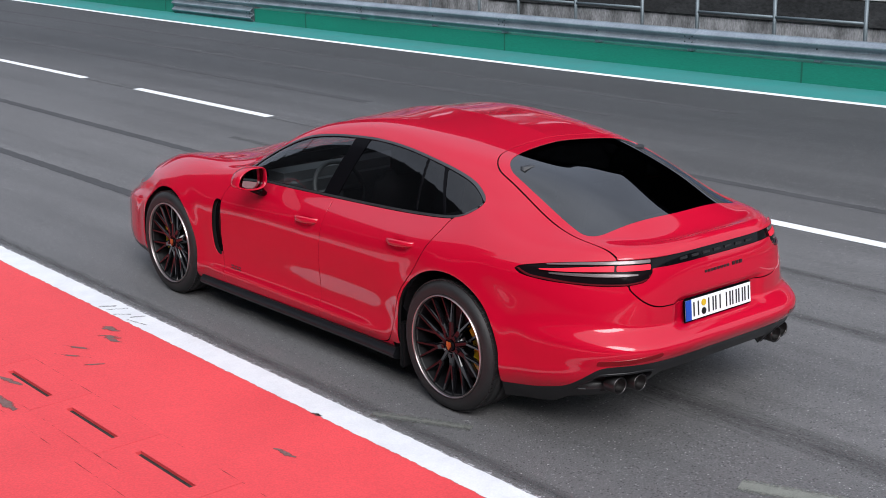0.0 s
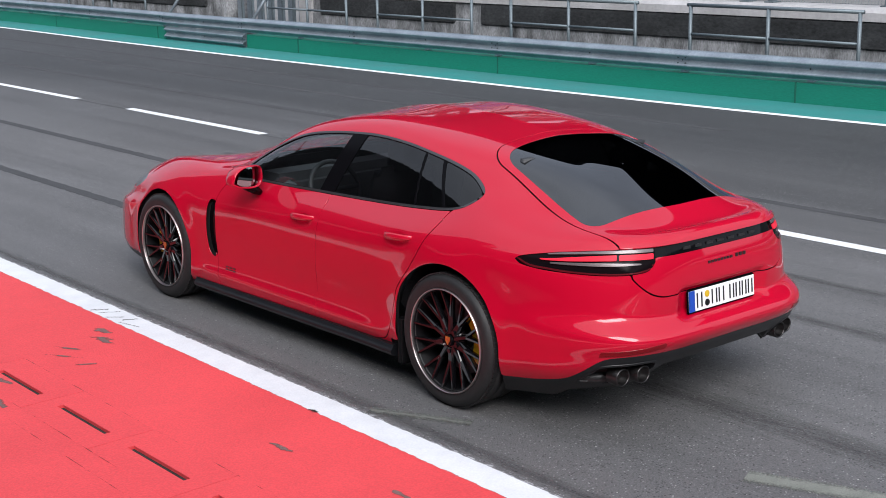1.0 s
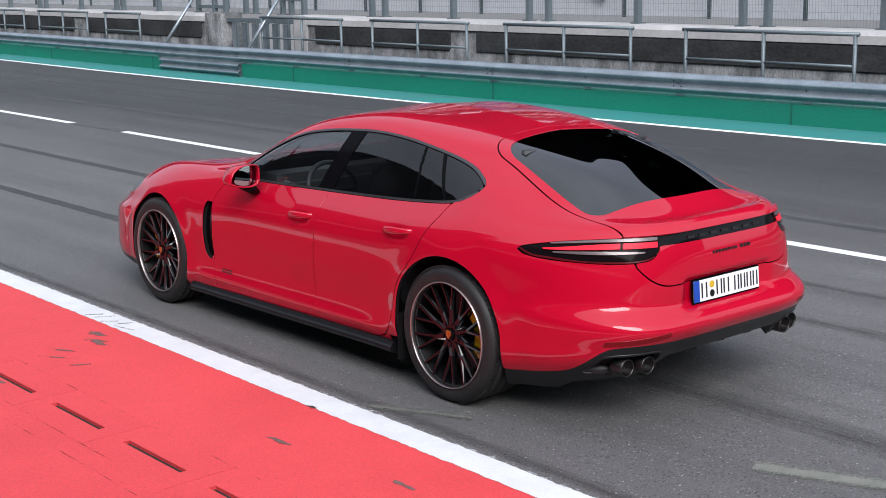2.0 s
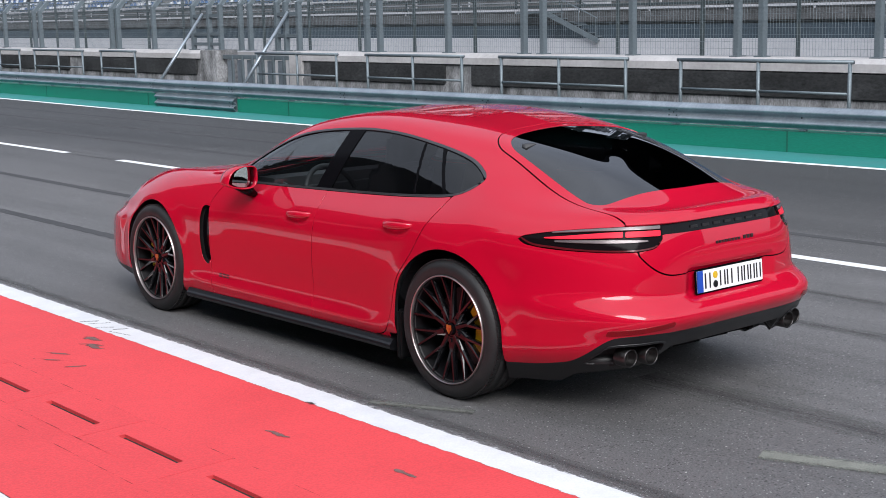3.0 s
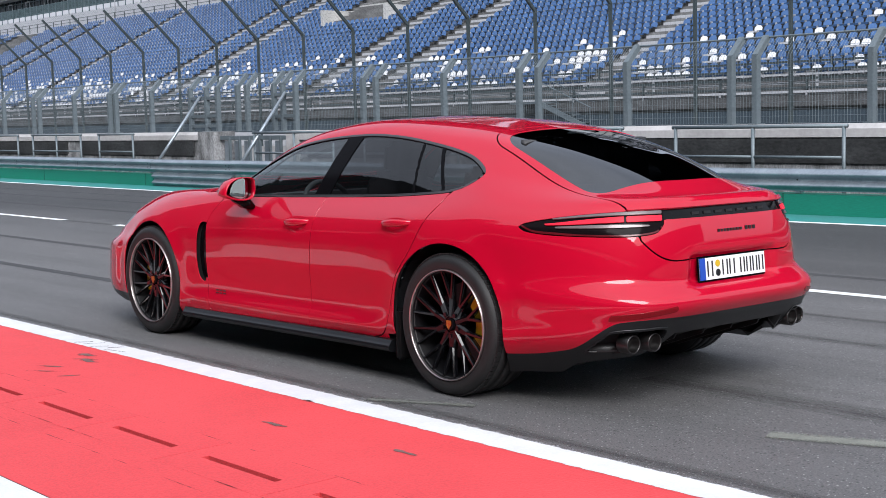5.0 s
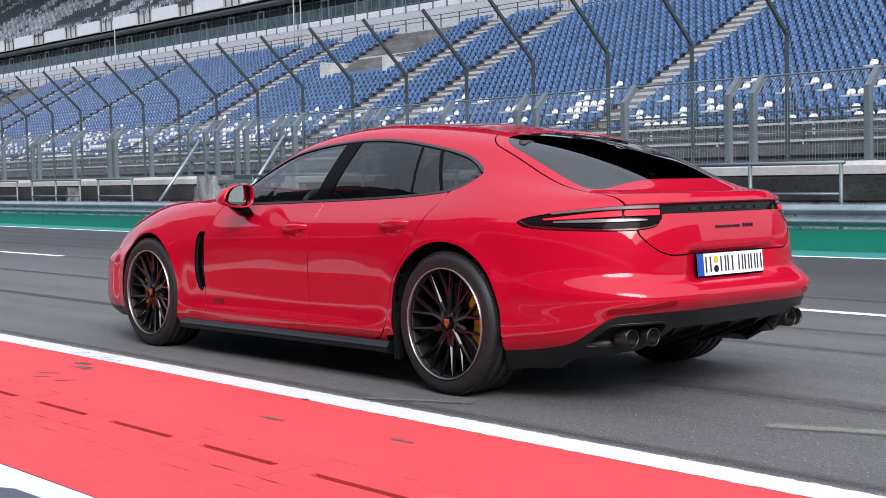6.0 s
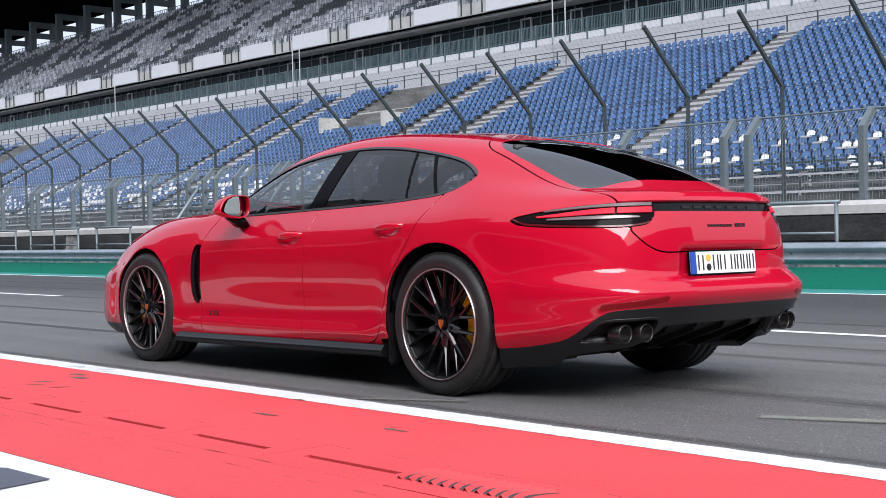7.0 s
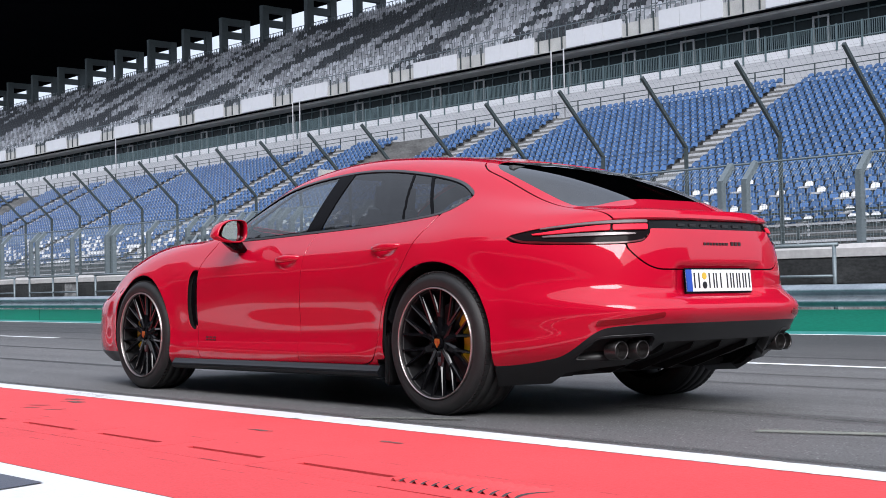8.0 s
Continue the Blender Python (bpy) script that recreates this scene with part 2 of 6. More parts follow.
M["steel_post"] = mat("steel_post", (0.13, 0.16, 0.178), 0.5, metal=0.35, vary=0.12, scale=3.0, fine=30, bump=0.05)
M["dark_post"] = mat("dark_post", (0.045, 0.06, 0.065), 0.5, metal=0.3, vary=0.15, scale=2.0, fine=20, bump=0.05)
M["concrete"] = mat("concrete", (0.42, 0.42, 0.41), 0.85, vary=0.14, scale=0.8, fine=18, bump=0.2, second=(0.3, 0.3, 0.295))
M["stained_concrete"] = mat("stained_concrete", (0.33, 0.335, 0.345), 0.9, vary=0.4, scale=1.7, fine=22, bump=0.3, second=(0.028, 0.029, 0.03), stretch=(1, 1.6, 0.7))
M["dark_parapet"] = mat("dark_parapet", (0.085, 0.088, 0.093), 0.9, vary=0.35, scale=1.6, fine=14, bump=0.2, second=(0.03, 0.031, 0.032), stretch=(1, 0.8, 1.5))
M["pale_ledge"] = mat("pale_ledge", (0.4, 0.39, 0.395), 0.85, vary=0.1, scale=1.2, fine=14, bump=0.15, second=(0.29, 0.285, 0.285))
M["dark_panel"] = mat("dark_panel", (0.036, 0.038, 0.04), 0.85, vary=0.5, scale=1.6, fine=18, bump=0.25, second=(0.016, 0.017, 0.018), spec=0.3, stretch=(1, 0.8, 1.6))
M["grey_wall"] = mat("grey_wall", (0.024, 0.04, 0.054), 0.7, vary=0.15, scale=0.5, fine=8, bump=0.05)
M["pale_wall"] = mat("pale_wall", (0.36, 0.37, 0.395), 0.75, vary=0.08, scale=0.4, fine=6, bump=0.05)
M["white_panel"] = mat("white_panel", (0.51, 0.52, 0.55), 0.5, vary=0.03, scale=0.6, fine=5, bump=0.02)
M["bleacher"] = mat("bleacher", (0.165, 0.167, 0.17), 0.9, vary=0.25, scale=0.9, fine=10, bump=0.15, second=(0.06, 0.06, 0.06), stretch=(1, 0.5, 1))
M["blue_seat"] = mat("blue_seat", (0.041, 0.1, 0.232), 0.45, vary=0.06, scale=0.3, fine=5, bump=0, island=0.22)
M["white_seat"] = mat("white_seat", (0.58, 0.59, 0.62), 0.45, vary=0.04, scale=0.3, fine=5, bump=0, island=0.08)
M["seat_steel"] = mat("seat_steel", (0.31, 0.32, 0.35), 0.5, vary=0.05, scale=0.3, fine=5, bump=0, island=0.15)
M["grey_seat"] = mat("grey_seat", (0.34, 0.355, 0.39), 0.5, vary=0.05, scale=0.3, fine=5, bump=0, island=0.5)
M["charcoal_seat"] = mat("charcoal_seat", (0.02, 0.023, 0.03), 0.5, vary=0.05, scale=0.3, fine=5, bump=0, island=0.25)
# near-black without gloss: the shade under roof and soffit is in the colour
M["shade_black"] = mat("shade_black", (0.004, 0.0045, 0.006), 0.95, vary=0.2, scale=0.3, fine=3, bump=0, spec=0.0)
M["suite_glass"] = mat("suite_glass", (0.011, 0.018, 0.021), 0.2, vary=0.2, scale=0.5, fine=3, bump=0, spec=0.06)
M["frame_grey"] = mat("frame_grey", (0.078, 0.118, 0.132), 0.5, metal=0.1, vary=0.08, scale=1, fine=8, bump=0)
M["dark_facade"] = mat("dark_facade", (0.055, 0.055, 0.058), 0.7, vary=0.2, scale=0.3, fine=4, bump=0.0)
M["door_frame"] = mat("door_frame", (0.3, 0.32, 0.335), 0.5, vary=0.05, scale=1, fine=8, bump=0)
M["column"] = mat("column", (0.062, 0.082, 0.093), 0.8, vary=0.1, scale=0.5, fine=5, bump=0)


# ---- mesh tools ----
def mesh_ob(name, verts, faces, material, parent=None, label="", smooth=False):
    me = bpy.data.meshes.new(name)
    me.from_pydata([tuple(v) for v in verts], [], [tuple(f) for f in faces])
    me.update()
    if smooth:
        me.polygons.foreach_set("use_smooth", [True] * len(me.polygons))
    me.materials.append(material)
    ob = new(name, me)
    if parent:
        ob.parent = parent
    if label:
        ob["label"] = label
    return ob


def part(name, bm, material, parent=None, label="", smooth=False):
    """Links a bmesh as one mesh object, under a thing or a part where given."""
    me = bpy.data.meshes.new(name)
    bm.normal_update()
    bm.to_mesh(me)
    bm.free()
    if smooth:
        me.polygons.foreach_set("use_smooth", [True] * len(me.polygons))
    me.materials.append(material)
    ob = new(name, me)
    if parent:
        ob.parent = parent
    if label:
        ob["label"] = label
    return ob


def box(bm, x0, x1, y0, y1, z0, z1, bevel=0.0):
    r = bmesh.ops.create_cube(bm, size=1, matrix=Matrix.Translation(((x0 + x1) / 2, (y0 + y1) / 2, (z0 + z1) / 2)) @ Matrix.Diagonal((x1 - x0, y1 - y0, z1 - z0, 1)))
    if bevel:
        es = list({e for v in r["verts"] for e in v.link_edges})
        bmesh.ops.bevel(bm, geom=es, offset=bevel, segments=2, affect="EDGES", clamp_overlap=True)


def beam(bm, a, b, w, h=None, round_=0):
    """A bar from a to b: square w x h, or round with round_ sides."""
    a, b = Vector(a), Vector(b)
    d = b - a
    rot = d.to_track_quat("Z", "Y").to_matrix().to_4x4()
    m = Matrix.Translation((a + b) / 2) @ rot
    if round_:
        bmesh.ops.create_cone(bm, segments=round_, radius1=w / 2, radius2=w / 2, depth=d.length, cap_ends=True, matrix=m)
    else:
        bmesh.ops.create_cube(bm, size=1, matrix=m @ Matrix.Diagonal((w, h or w, d.length, 1)))


def sweep_y(name, profile, y0, y1, material, step=None, closed=False, parent=None, smooth=False, bend=None):
    """An (x, z) profile drawn along y."""
    n = max(1, int(round((y1 - y0) / step))) if step else 1
    ys = [y0 + (y1 - y0) * i / n for i in range(n + 1)]
    k = len(profile)
    verts, faces = [], []
    for y in ys:
        for x, z in profile:
            verts.append((x + (bend(y) if bend else 0), y, z))
    for i in range(n):
        for j in range(k if closed else k - 1):
            a, b = i * k + j, i * k + (j + 1) % k
            faces.append((a, b, b + k, a + k))
    if closed:
        faces.append(tuple(range(k))[::-1])
        faces.append(tuple(n * k + j for j in range(k)))
    return mesh_ob(name, verts, faces, material, parent, smooth=smooth)


def ground_z(x):
    """The lane falls gently away to the barrier."""
    return -0.012 * min(max(0.0, x + 0.9), 12.0)


# ---- ground and paint ----
gx = [(-900, 0), (-60, 0), (-12, 0), (-6, 0), (-2.453, 0), (-2.452, -0.02), (-2.408, -0.02), (-2.407, 0), (-0.9, 0), (11.1, 1), (14, 1), (40, 1), (80, 1), (900, 1)]
gx = [(x, ground_z(x) if k == 1 else k) for x, k in gx]
gy = [-900, -60, 0, 60, 240, 900]
mesh_ob("ground", [(x, y, z) for x, z in gx for y in gy], [(i * 6 + j, (i + 1) * 6 + j, (i + 1) * 6 + j + 1, i * 6 + j + 1) for i in range(len(gx) - 1) for j in range(5)], M["asphalt"])
tagged(bpy.data.objects["ground"], "dark grey asphalt pit lane with worn tyre marks", "ground", kind="structure")


BEND = [(-60, 0.0), (3.2, 0.03), (4.2, -0.03), (5.2, -0.1), (7, -0.19), (10, -0.28), (14, -0.33), (18, -0.36), (20.4, -0.35), (24.4, -0.3), (30, -0.12), (37, 0.0), (900, 0.0)]


def bend(y):
    """The barrier line bows gently towards the lane."""
    return float(np.interp(y, [a for a, _ in BEND], [b for _, b in BEND]))


def bent_strip(name, x0, x1, material, label, cat):
    ys = [-60] + [3 + 0.7 * i for i in range(44)] + [60, 200]
    V = [(x + bend(y), y, ground_z(x + bend(y)) + 0.004) for y in ys for x in (x0, x1)]
    F = [(2 * i, 2 * i + 1, 2 * i + 3, 2 * i + 2) for i in range(len(ys) - 1)]
    return tagged(mesh_ob(name, V, F, material), label, cat, kind="structure")


def strip(name, x0, x1, y0, y1, material, label, lift=0.004, cat="road marking"):
    ob = mesh_ob(name, [(x0, y0, ground_z(x0) + lift), (x1, y0, ground_z(x1) + lift), (x1, y1, ground_z(x1) + lift), (x0, y1, ground_z(x0) + lift)], [(0, 1, 2, 3)], material)
    return tagged(ob, label, cat, kind="structure")


strip("drain_dirt", -2.451, -2.409, -14, 30, M["dirt"], "dark silt in the drain slots", lift=-0.013, cat="silt")
strip("red_apron", -2.2365, -1.46, -60, 200, M["red_paint"], "red painted concrete apron beside the pit lane", cat="painted apron")
strip("red_apron", -3.16, -2.603, -60, 200, M["red_paint"], "red painted concrete apron beyond the drain channel", cat="painted apron")
strip("edge_line", -1.514, -1.318, -12, 60, M["worn_white"], "white painted edge line between asphalt and red apron", lift=0.006)
strip("line_smear", -1.41, -1.245, -12, 60, M["overspray"], "thin pale paint dust along the edge line", lift=0.003)
strip("apron_marking", -4.6, -3.165, -60, 200, M["white_paint"], "broad white painted band beyond the red apron")
for y0, y1 in ((12.45, 14.0), (7.2, 8.85), (17.7, 19.1)):
    strip("covered_dash", 3.67, 3.79, y0, y1, M["old_tar"], "dark painted-over gap between lane dashes")
for y0, y1 in ((-3.0, 2.2), (8.9, 12.4), (14.05, 17.6), (19.2, 22.7), (24.3, 27.8)):
    strip("lane_dash", 3.66, 3.80, y0, y1, M["white_paint"], "white painted lane dash on dark asphalt")
bent_strip("far_line", 9.66, 9.82, M["white_paint"], "white painted line along the green verge", "road marking")
bent_strip("green_verge", 9.825, 11.0, M["teal_paint"], "pale green painted verge below the barrier", "painted verge")

# ---- barrier ----
sweep_y("barrier_wall", [(10.93, -0.2), (10.93, 0.155), (11.25, 0.155), (11.25, -0.2)], -40, 20.03, M["green_paint"], closed=True, step=1, bend=bend)
sweep_y("barrier_wall", [(10.93, -0.2), (10.93, 0.155), (11.25, 0.155), (11.25, -0.2)], 23.62, 160, M["green_paint"], closed=True, step=1, bend=bend)
for o in bpy.data.objects:
    if o.name.startswith("barrier_wall"):
        tagged(o, "low green painted concrete wall under the guardrail", "barrier wall", kind="structure")


def armco(z0):
    """One two-wave rail profile, 0.31 high, bulging to the lane."""
    pts = []
    for i in range(33):
        u = i / 32
        pts.append((10.93 - 0.015 - 0.08 * (0.5 - 0.5 * math.cos(u * 4 * math.pi)), z0 + 0.31 * u))
    return pts


def rail_profile(z0):
    f = armco(z0)
    return f + [(x + 0.012, z) for x, z in reversed(f)]


def guardrail(y0, z0, length):
    """One rail length with its posts and splice bolts."""
    e = new("guardrail")
    e.location = (10.9, y0, z0)
    tagged(e, "galvanised two-wave steel guardrail above the green wall", "guardrail", "guardrail lengths")
    V = [(x - 10.9 + dx, y, z) for y, dx in ((0.0, -0.006), (0.3, -0.006), (0.305, 0.0), (length + 0.02, 0.0)) for x, z in rail_profile(0.0)]
    k = len(rail_profile(0.0))
    F = [(i * k + j, i * k + (j + 1) % k, (i + 1) * k + (j + 1) % k, (i + 1) * k + j) for i in range(3) for j in range(k)]
    F += [tuple(range(k))[::-1], tuple(3 * k + j for j in range(k))]
    mesh_ob("rail", V, F, M["galvanised"], e)
    bolt_me = None
    for y, z in ((0.06, 0.11), (0.06, 0.2), (0.2, 0.11), (0.2, 0.2), (0.15, 0.155), (length / 2, 0.155)):
        if bolt_me is None:
            b = bmesh.new()
            bmesh.ops.create_cone(b, segments=8, radius1=0.016, radius2=0.012, depth=0.014, cap_ends=True, matrix=Matrix.Rotation(-math.pi / 2, 4, "Y"))
            o = part("bolt", b, M["dark_post"], e)
            bolt_me = o.data
        else:
            o = new("bolt", bolt_me)
            o.parent = e
        o.location = (-0.04, y, z)
        if abs(z - 0.155) < 0.01:
            o.location.x = 0.012
    for y in (0.15, length / 2):
        b = bmesh.new()
        box(b, 0.02, 0.12, y - 0.05, y + 0.05, -0.03, 0.29, 0.006)
        part("post", b, M["galvanised"], e)
    return e


rail = guardrail(20.05 - 8 * 4.06, 0.2, 4.06)
rail_starts = [20.05 - 4.06 * k for k in range(1, 8)] + [23.6 + 4.06 * k for k in range(32)]
for y in rail_starts:
    copy_thing(rail, pose(10.9 + bend(y), y, 0.2, 0, 0, -math.degrees(math.atan2(bend(y + 4.06) - bend(y), 4.06))))
for z in (0.195, -0.125):
    o = guardrail(20.05, z, 3.53)
    o.matrix_world = pose(10.9 + bend(20.05), 20.05, z, 0, 0, -math.degrees(math.atan2(bend(23.58) - bend(20.05), 3.53)))
# joints in the green wall
for i in range(12):
    y = 6.06 + (i - 2) * 6.0
    if not 19.5 < y < 24:
        bm = bmesh.new()
        box(bm, 10.922 + bend(y), 10.94 + bend(y), y - 0.012, y + 0.012, -0.15, 0.158)
        tagged(part("wall_joint", bm, M["wall_seam"]), "dark joint in the green painted wall", "joint", kind="structure")

# ---- pit wall with panels and ledge ----
sweep_y("pit_wall", [(12.4, -0.2), (12.4, 0.52), (12.43, 0.52), (12.43, 0.90), (13.0, 0.90), (13.0, -0.2)], -40, 20.1, M["stained_concrete"], closed=True, step=4)
sweep_y("wall_ledge", [(12.38, 0.903), (12.38, 1.03), (12.45, 1.10), (13.0, 1.10), (13.0, 0.903)], -40, 20.1, M["pale_ledge"], closed=True, step=4)
sweep_y("pit_wall", [(12.4, -0.2), (12.4, 0.52), (12.43, 0.52), (12.43, 0.90), (13.0, 0.90), (13.0, -0.2)], 24.5, 160, M["stained_concrete"], closed=True, step=4)
sweep_y("wall_ledge", [(12.38, 0.903), (12.38, 1.03), (12.45, 1.10), (13.0, 1.10), (13.0, 0.903)], 24.5, 160, M["pale_ledge"], closed=True, step=4)
for o in list(bpy.data.objects):
    if o.name.startswith("pit_wall"):
        tagged(o, "weathered stained concrete pit wall", "wall", kind="structure")
    elif o.name.startswith("wall_ledge"):
        tagged(o, "pale concrete ledge on top of the pit wall", "ledge", kind="structure")
for y0, y1 in ((-30, 14.4), (15.2, 19.75), (24.7, 30.9), (31.85, 45), (45.2, 120)):
    bm = bmesh.new()
    box(bm, 12.36, 12.425, y0, y1, 0.5, 0.88, 0.01)
    tagged(part("wall_panel", bm, M["dark_panel"]), "dark stained panel set in the concrete pit wall", "wall panel", kind="structure")


def railing(y0, y1, mids):
    bm = bmesh.new()
    x = 11.9
    e = new("railing")
    e.location = (x, y0, -0.14)
    tagged(e, "grey galvanised tube railing behind the guardrail", "railing", "railing sections")
    def sub(name, a, b, w):
        b2 = bmesh.new()
        beam(b2, (a[0] - x, a[1] - y0, a[2] + 0.14), (b[0] - x, b[1] - y0, b[2] + 0.14), w, round_=10)
        part(name, b2, M["steel_post"], e, smooth=True)
    sub("top_rail", (x, y0 - 0.06, 1.08), (x, y1 + 0.06, 1.08), 0.06)
    for a, b in zip([y0] + mids, mids + [y1]):
        sub("mid_rail", (x, a, 0.62), (x, b, 0.62), 0.045)
    for y in [y0] + mids + [y1]:
        sub("post", (x, y, -0.14), (x, y, 1.07), 0.06)
    bm.free()


for y0, y1, mids in ((-3.3, 1.1, [-1.2]), (1.5, 5.0, [3.3]) , (5.79, 8.87, [7.37]), (10.04, 13.06, [11.59]), (14.15, 17.07, [15.61]), (18.15, 21.18, [19.6]), (26.97, 28.87, []), (29.98, 33.09, [31.51]), (34.16, 37.1, [35.6]), (38.2, 41.2, [39.7])):
    if y0 > 5:
        railing(y0, y1, mids)


def mesh_post(y):
    e = new("fence_post")
    e.location = (12.8, y, 1.1)
    tagged(e, "grey steel fence post with a bent top on the pit wall", "fence post", "near fence posts")
    b = bmesh.new()
    box(b, -0.06, 0.06, -0.05, 0.05, 0.0, 1.12, 0.008)
    part("shaft", b, M["steel_post"], e)
    b = bmesh.new()
    # arm leans over the track side
    beam(b, (0, 0, 1.09), (0.3, 0, 1.40), 0.1, 0.1)
    part("arm", b, M["steel_post"], e)
    b = bmesh.new()
    box(b, -0.11, 0.11, -0.09, 0.09, 0.0, 0.018, 0.004)
    part("base_plate", b, M["steel_post"], e)
    return e


near_posts = [0.9, 3.5, 5.88, 7.95, 8.43, 10.66, 12.85, 13.36, 15.54, 17.75, 18.2, 20.75, 21.27, 21.63, 22.79, 23.22, 24.14, 24.67, 25.45, 27.5, 29.5, 29.9, 32.1, 34.5, 34.93, 37.14, 39.5, 39.9, 42.2, 44.6, 45.0, 47.3, 49.7, 50.1, 52.4, 54.8, 55.2, 57.5, 59.9, 60.3, 62.6]
first = None
for y in near_posts:
    if first is None:
        first = mesh_post(y)
    else:
        copy_thing(first, pose(12.8, y, 1.1))


def wire_mesh(name, x, y0, y1, z0, z1, dy, dz, w, material, label, arm=None):
    """Welded wire as thin square bars, in one mesh."""
    V, F = [], []
    def bar(a, b):
        a, b = Vector(a), Vector(b)
        d = (b - a).normalized()
        u = d.orthogonal().normalized() * w
        v = d.cross(u)
        k = len(V)
        for p in (a, b):
            for s, t in ((1, 0), (-0.5, 0.87), (-0.5, -0.87)):
                V.append(tuple(p + u * s + v * t))
        for i in range(3):
            j = (i + 1) % 3
            F.append((k + i, k + j, k + 3 + j, k + 3 + i))
    n = int((y1 - y0) / dy)
    for i in range(n + 1):
        y = y0 + i * dy
        bar((x, y, z0), (x, y, z1))
        if arm:
            bar((x, y, z1), (x + arm[0], y, z1 + arm[1]))
    for i in range(int((z1 - z0) / dz) + 1):
        bar((x, y0, z0 + i * dz), (x, y1, z0 + i * dz))
    if arm:
        m = int(math.hypot(*arm) / dz)
        for i in range(1, m + 1):
            bar((x + arm[0] * i / m, y0, z1 + arm[1] * i / m), (x + arm[0] * i / m, y1, z1 + arm[1] * i / m))
    return tagged(mesh_ob(name, V, F, material), label, "wire fence", kind="stuff")


wire_mesh("fence_mesh", 12.82, 3.0, 66, 1.12, 2.2, 0.056, 0.11, 0.0027, M["steel_post"], "grey welded wire mesh between the pit wall posts", arm=(0.3, 0.31))

bm = bmesh.new()
beam(bm, (13.1, 2, 2.5), (13.1, 66, 2.5), 0.035, round_=8)
tagged(part("fence_top_tube", bm, M["steel_post"]), "grey steel tube along the top of the wall fence", "tube")

# ---- far side: fence, wall, stand ----
KX = 37.0


def tall_post(y):
    e = new("catch_fence_post")
    e.location = (KX, y, -0.15)
    tagged(e, "tall dark steel catch fence post leaning over the track", "fence post", "far catch fence posts")
    b = bmesh.new()
    box(b, -0.07, 0.07, -0.06, 0.06, 0.0, 5.98, 0.01)
    part("shaft", b, M["dark_post"], e)
    b = bmesh.new()
    beam(b, (0, 0, 5.94), (-2.6, 0, 8.51), 0.12, 0.13)
    part("arm", b, M["dark_post"], e)
    return e


tp = tall_post(23.66)
for i in range(-5, 34):
    if i:
        copy_thing(tp, pose(KX, 23.66 + 4.37 * i, -0.15))
wire_mesh("catch_fence_mesh", KX, 10, 175, 1.2, 5.75, 0.25, 0.25, 0.0025, M["dark_post"], "fine wire netting of the far catch fence", arm=(-2.6, 2.75))
for z, w in ((2.2, 0.03), (5.75, 0.02)):
    bm = bmesh.new()
    beam(bm, (KX, 0, z), (KX, 180, z), w, round_=6)
    tagged(part("catch_fence_cable", bm, M["dark_post"]), "steel cable along the far catch fence", "cable")

strip("main_straight", 13.2, 38.0, -60, 300, M["track"], "pale grey asphalt of the main straight", lift=0.006, cat="race track")
sweep_y("stand_plinth", [(38.0, -0.3), (38.0, 0.63), (38.6, 0.63), (38.6, -0.3)], -40, 260, M["pale_wall"], closed=True)
sweep_y("stand_front_wall", [(38.6, -0.3), (38.6, 1.21), (38.85, 1.21), (38.85, -0.3)], -40, 260, M["grey_wall"], closed=True)
for n_, l_ in (("stand_plinth", "pale concrete plinth below the grandstand"), ("stand_front_wall", "blue-grey front wall of the grandstand")):
    tagged(bpy.data.objects[n_], l_, "wall", kind="structure")

sweep_y("stand_parapet", [(38.55, 1.35), (38.55, 1.76), (38.88, 1.76), (38.88, 1.35)], -40, 260, M["dark_parapet"], closed=True)
tagged(bpy.data.objects["stand_parapet"], "stained concrete parapet at the foot of the terrace", "parapet", kind="structure")
# dark bars stand for the shade between steps, pale ones for step fronts
for x, z, mt, lb in ((38.62, 2.05, "dark_post", "dark rail standing for the shade gaps between the lowest terrace steps"), (38.6, 1.9, "pale_wall", "pale board along the foot of the terrace"), (38.62, 2.4, "dark_post", "dark rail standing for the shade gaps between the lowest terrace steps"), (38.75, 2.24, "pale_wall", "pale board along the foot of the terrace"), (39.3, 2.58, "pale_wall", "pale board along the foot of the terrace"), (39.55, 2.75, "dark_post", "dark rail standing for the shade gaps between the lowest terrace steps"), (40.3, 3.1, "dark_post", "dark rail standing for the shade gaps between the lowest terrace steps")):
    bm = bmesh.new()
    box(bm, x - 0.04, x + 0.04, -10, 150, z - 0.045, z + 0.045)
    for k in range(40):
        box(bm, x - 0.03, x + 0.03, -8 + 4 * k, -7.92 + 4 * k, z - 0.5, z - 0.05)
    tagged(part("terrace_rail", bm, M[mt]), lb, "rail", "terrace rails")

# lower tier: steps
ROWS_N, ROW_D, ROW_H, X0, Z0 = 28, 0.6343, 0.3237, 38.9, 2.1
prof = []
for i in range(ROWS_N):
    prof += [(X0 + i * ROW_D, Z0 + (i - 1) * ROW_H), (X0 + i * ROW_D, Z0 + i * ROW_H)]
prof += [(X0 + ROWS_N * ROW_D, Z0 + (ROWS_N - 1) * ROW_H), (X0 + ROWS_N * ROW_D, -0.3), (X0 + 0.02, -0.3)]
sweep_y("lower_tier", prof, -20, 250, M["bleacher"], closed=True)
tagged(bpy.data.objects["lower_tier"], "stepped pale concrete terrace of the lower stand", "grandstand terrace", kind="structure")
XB, ZB = X0 + ROWS_N * ROW_D, Z0 + (ROWS_N - 1) * ROW_H


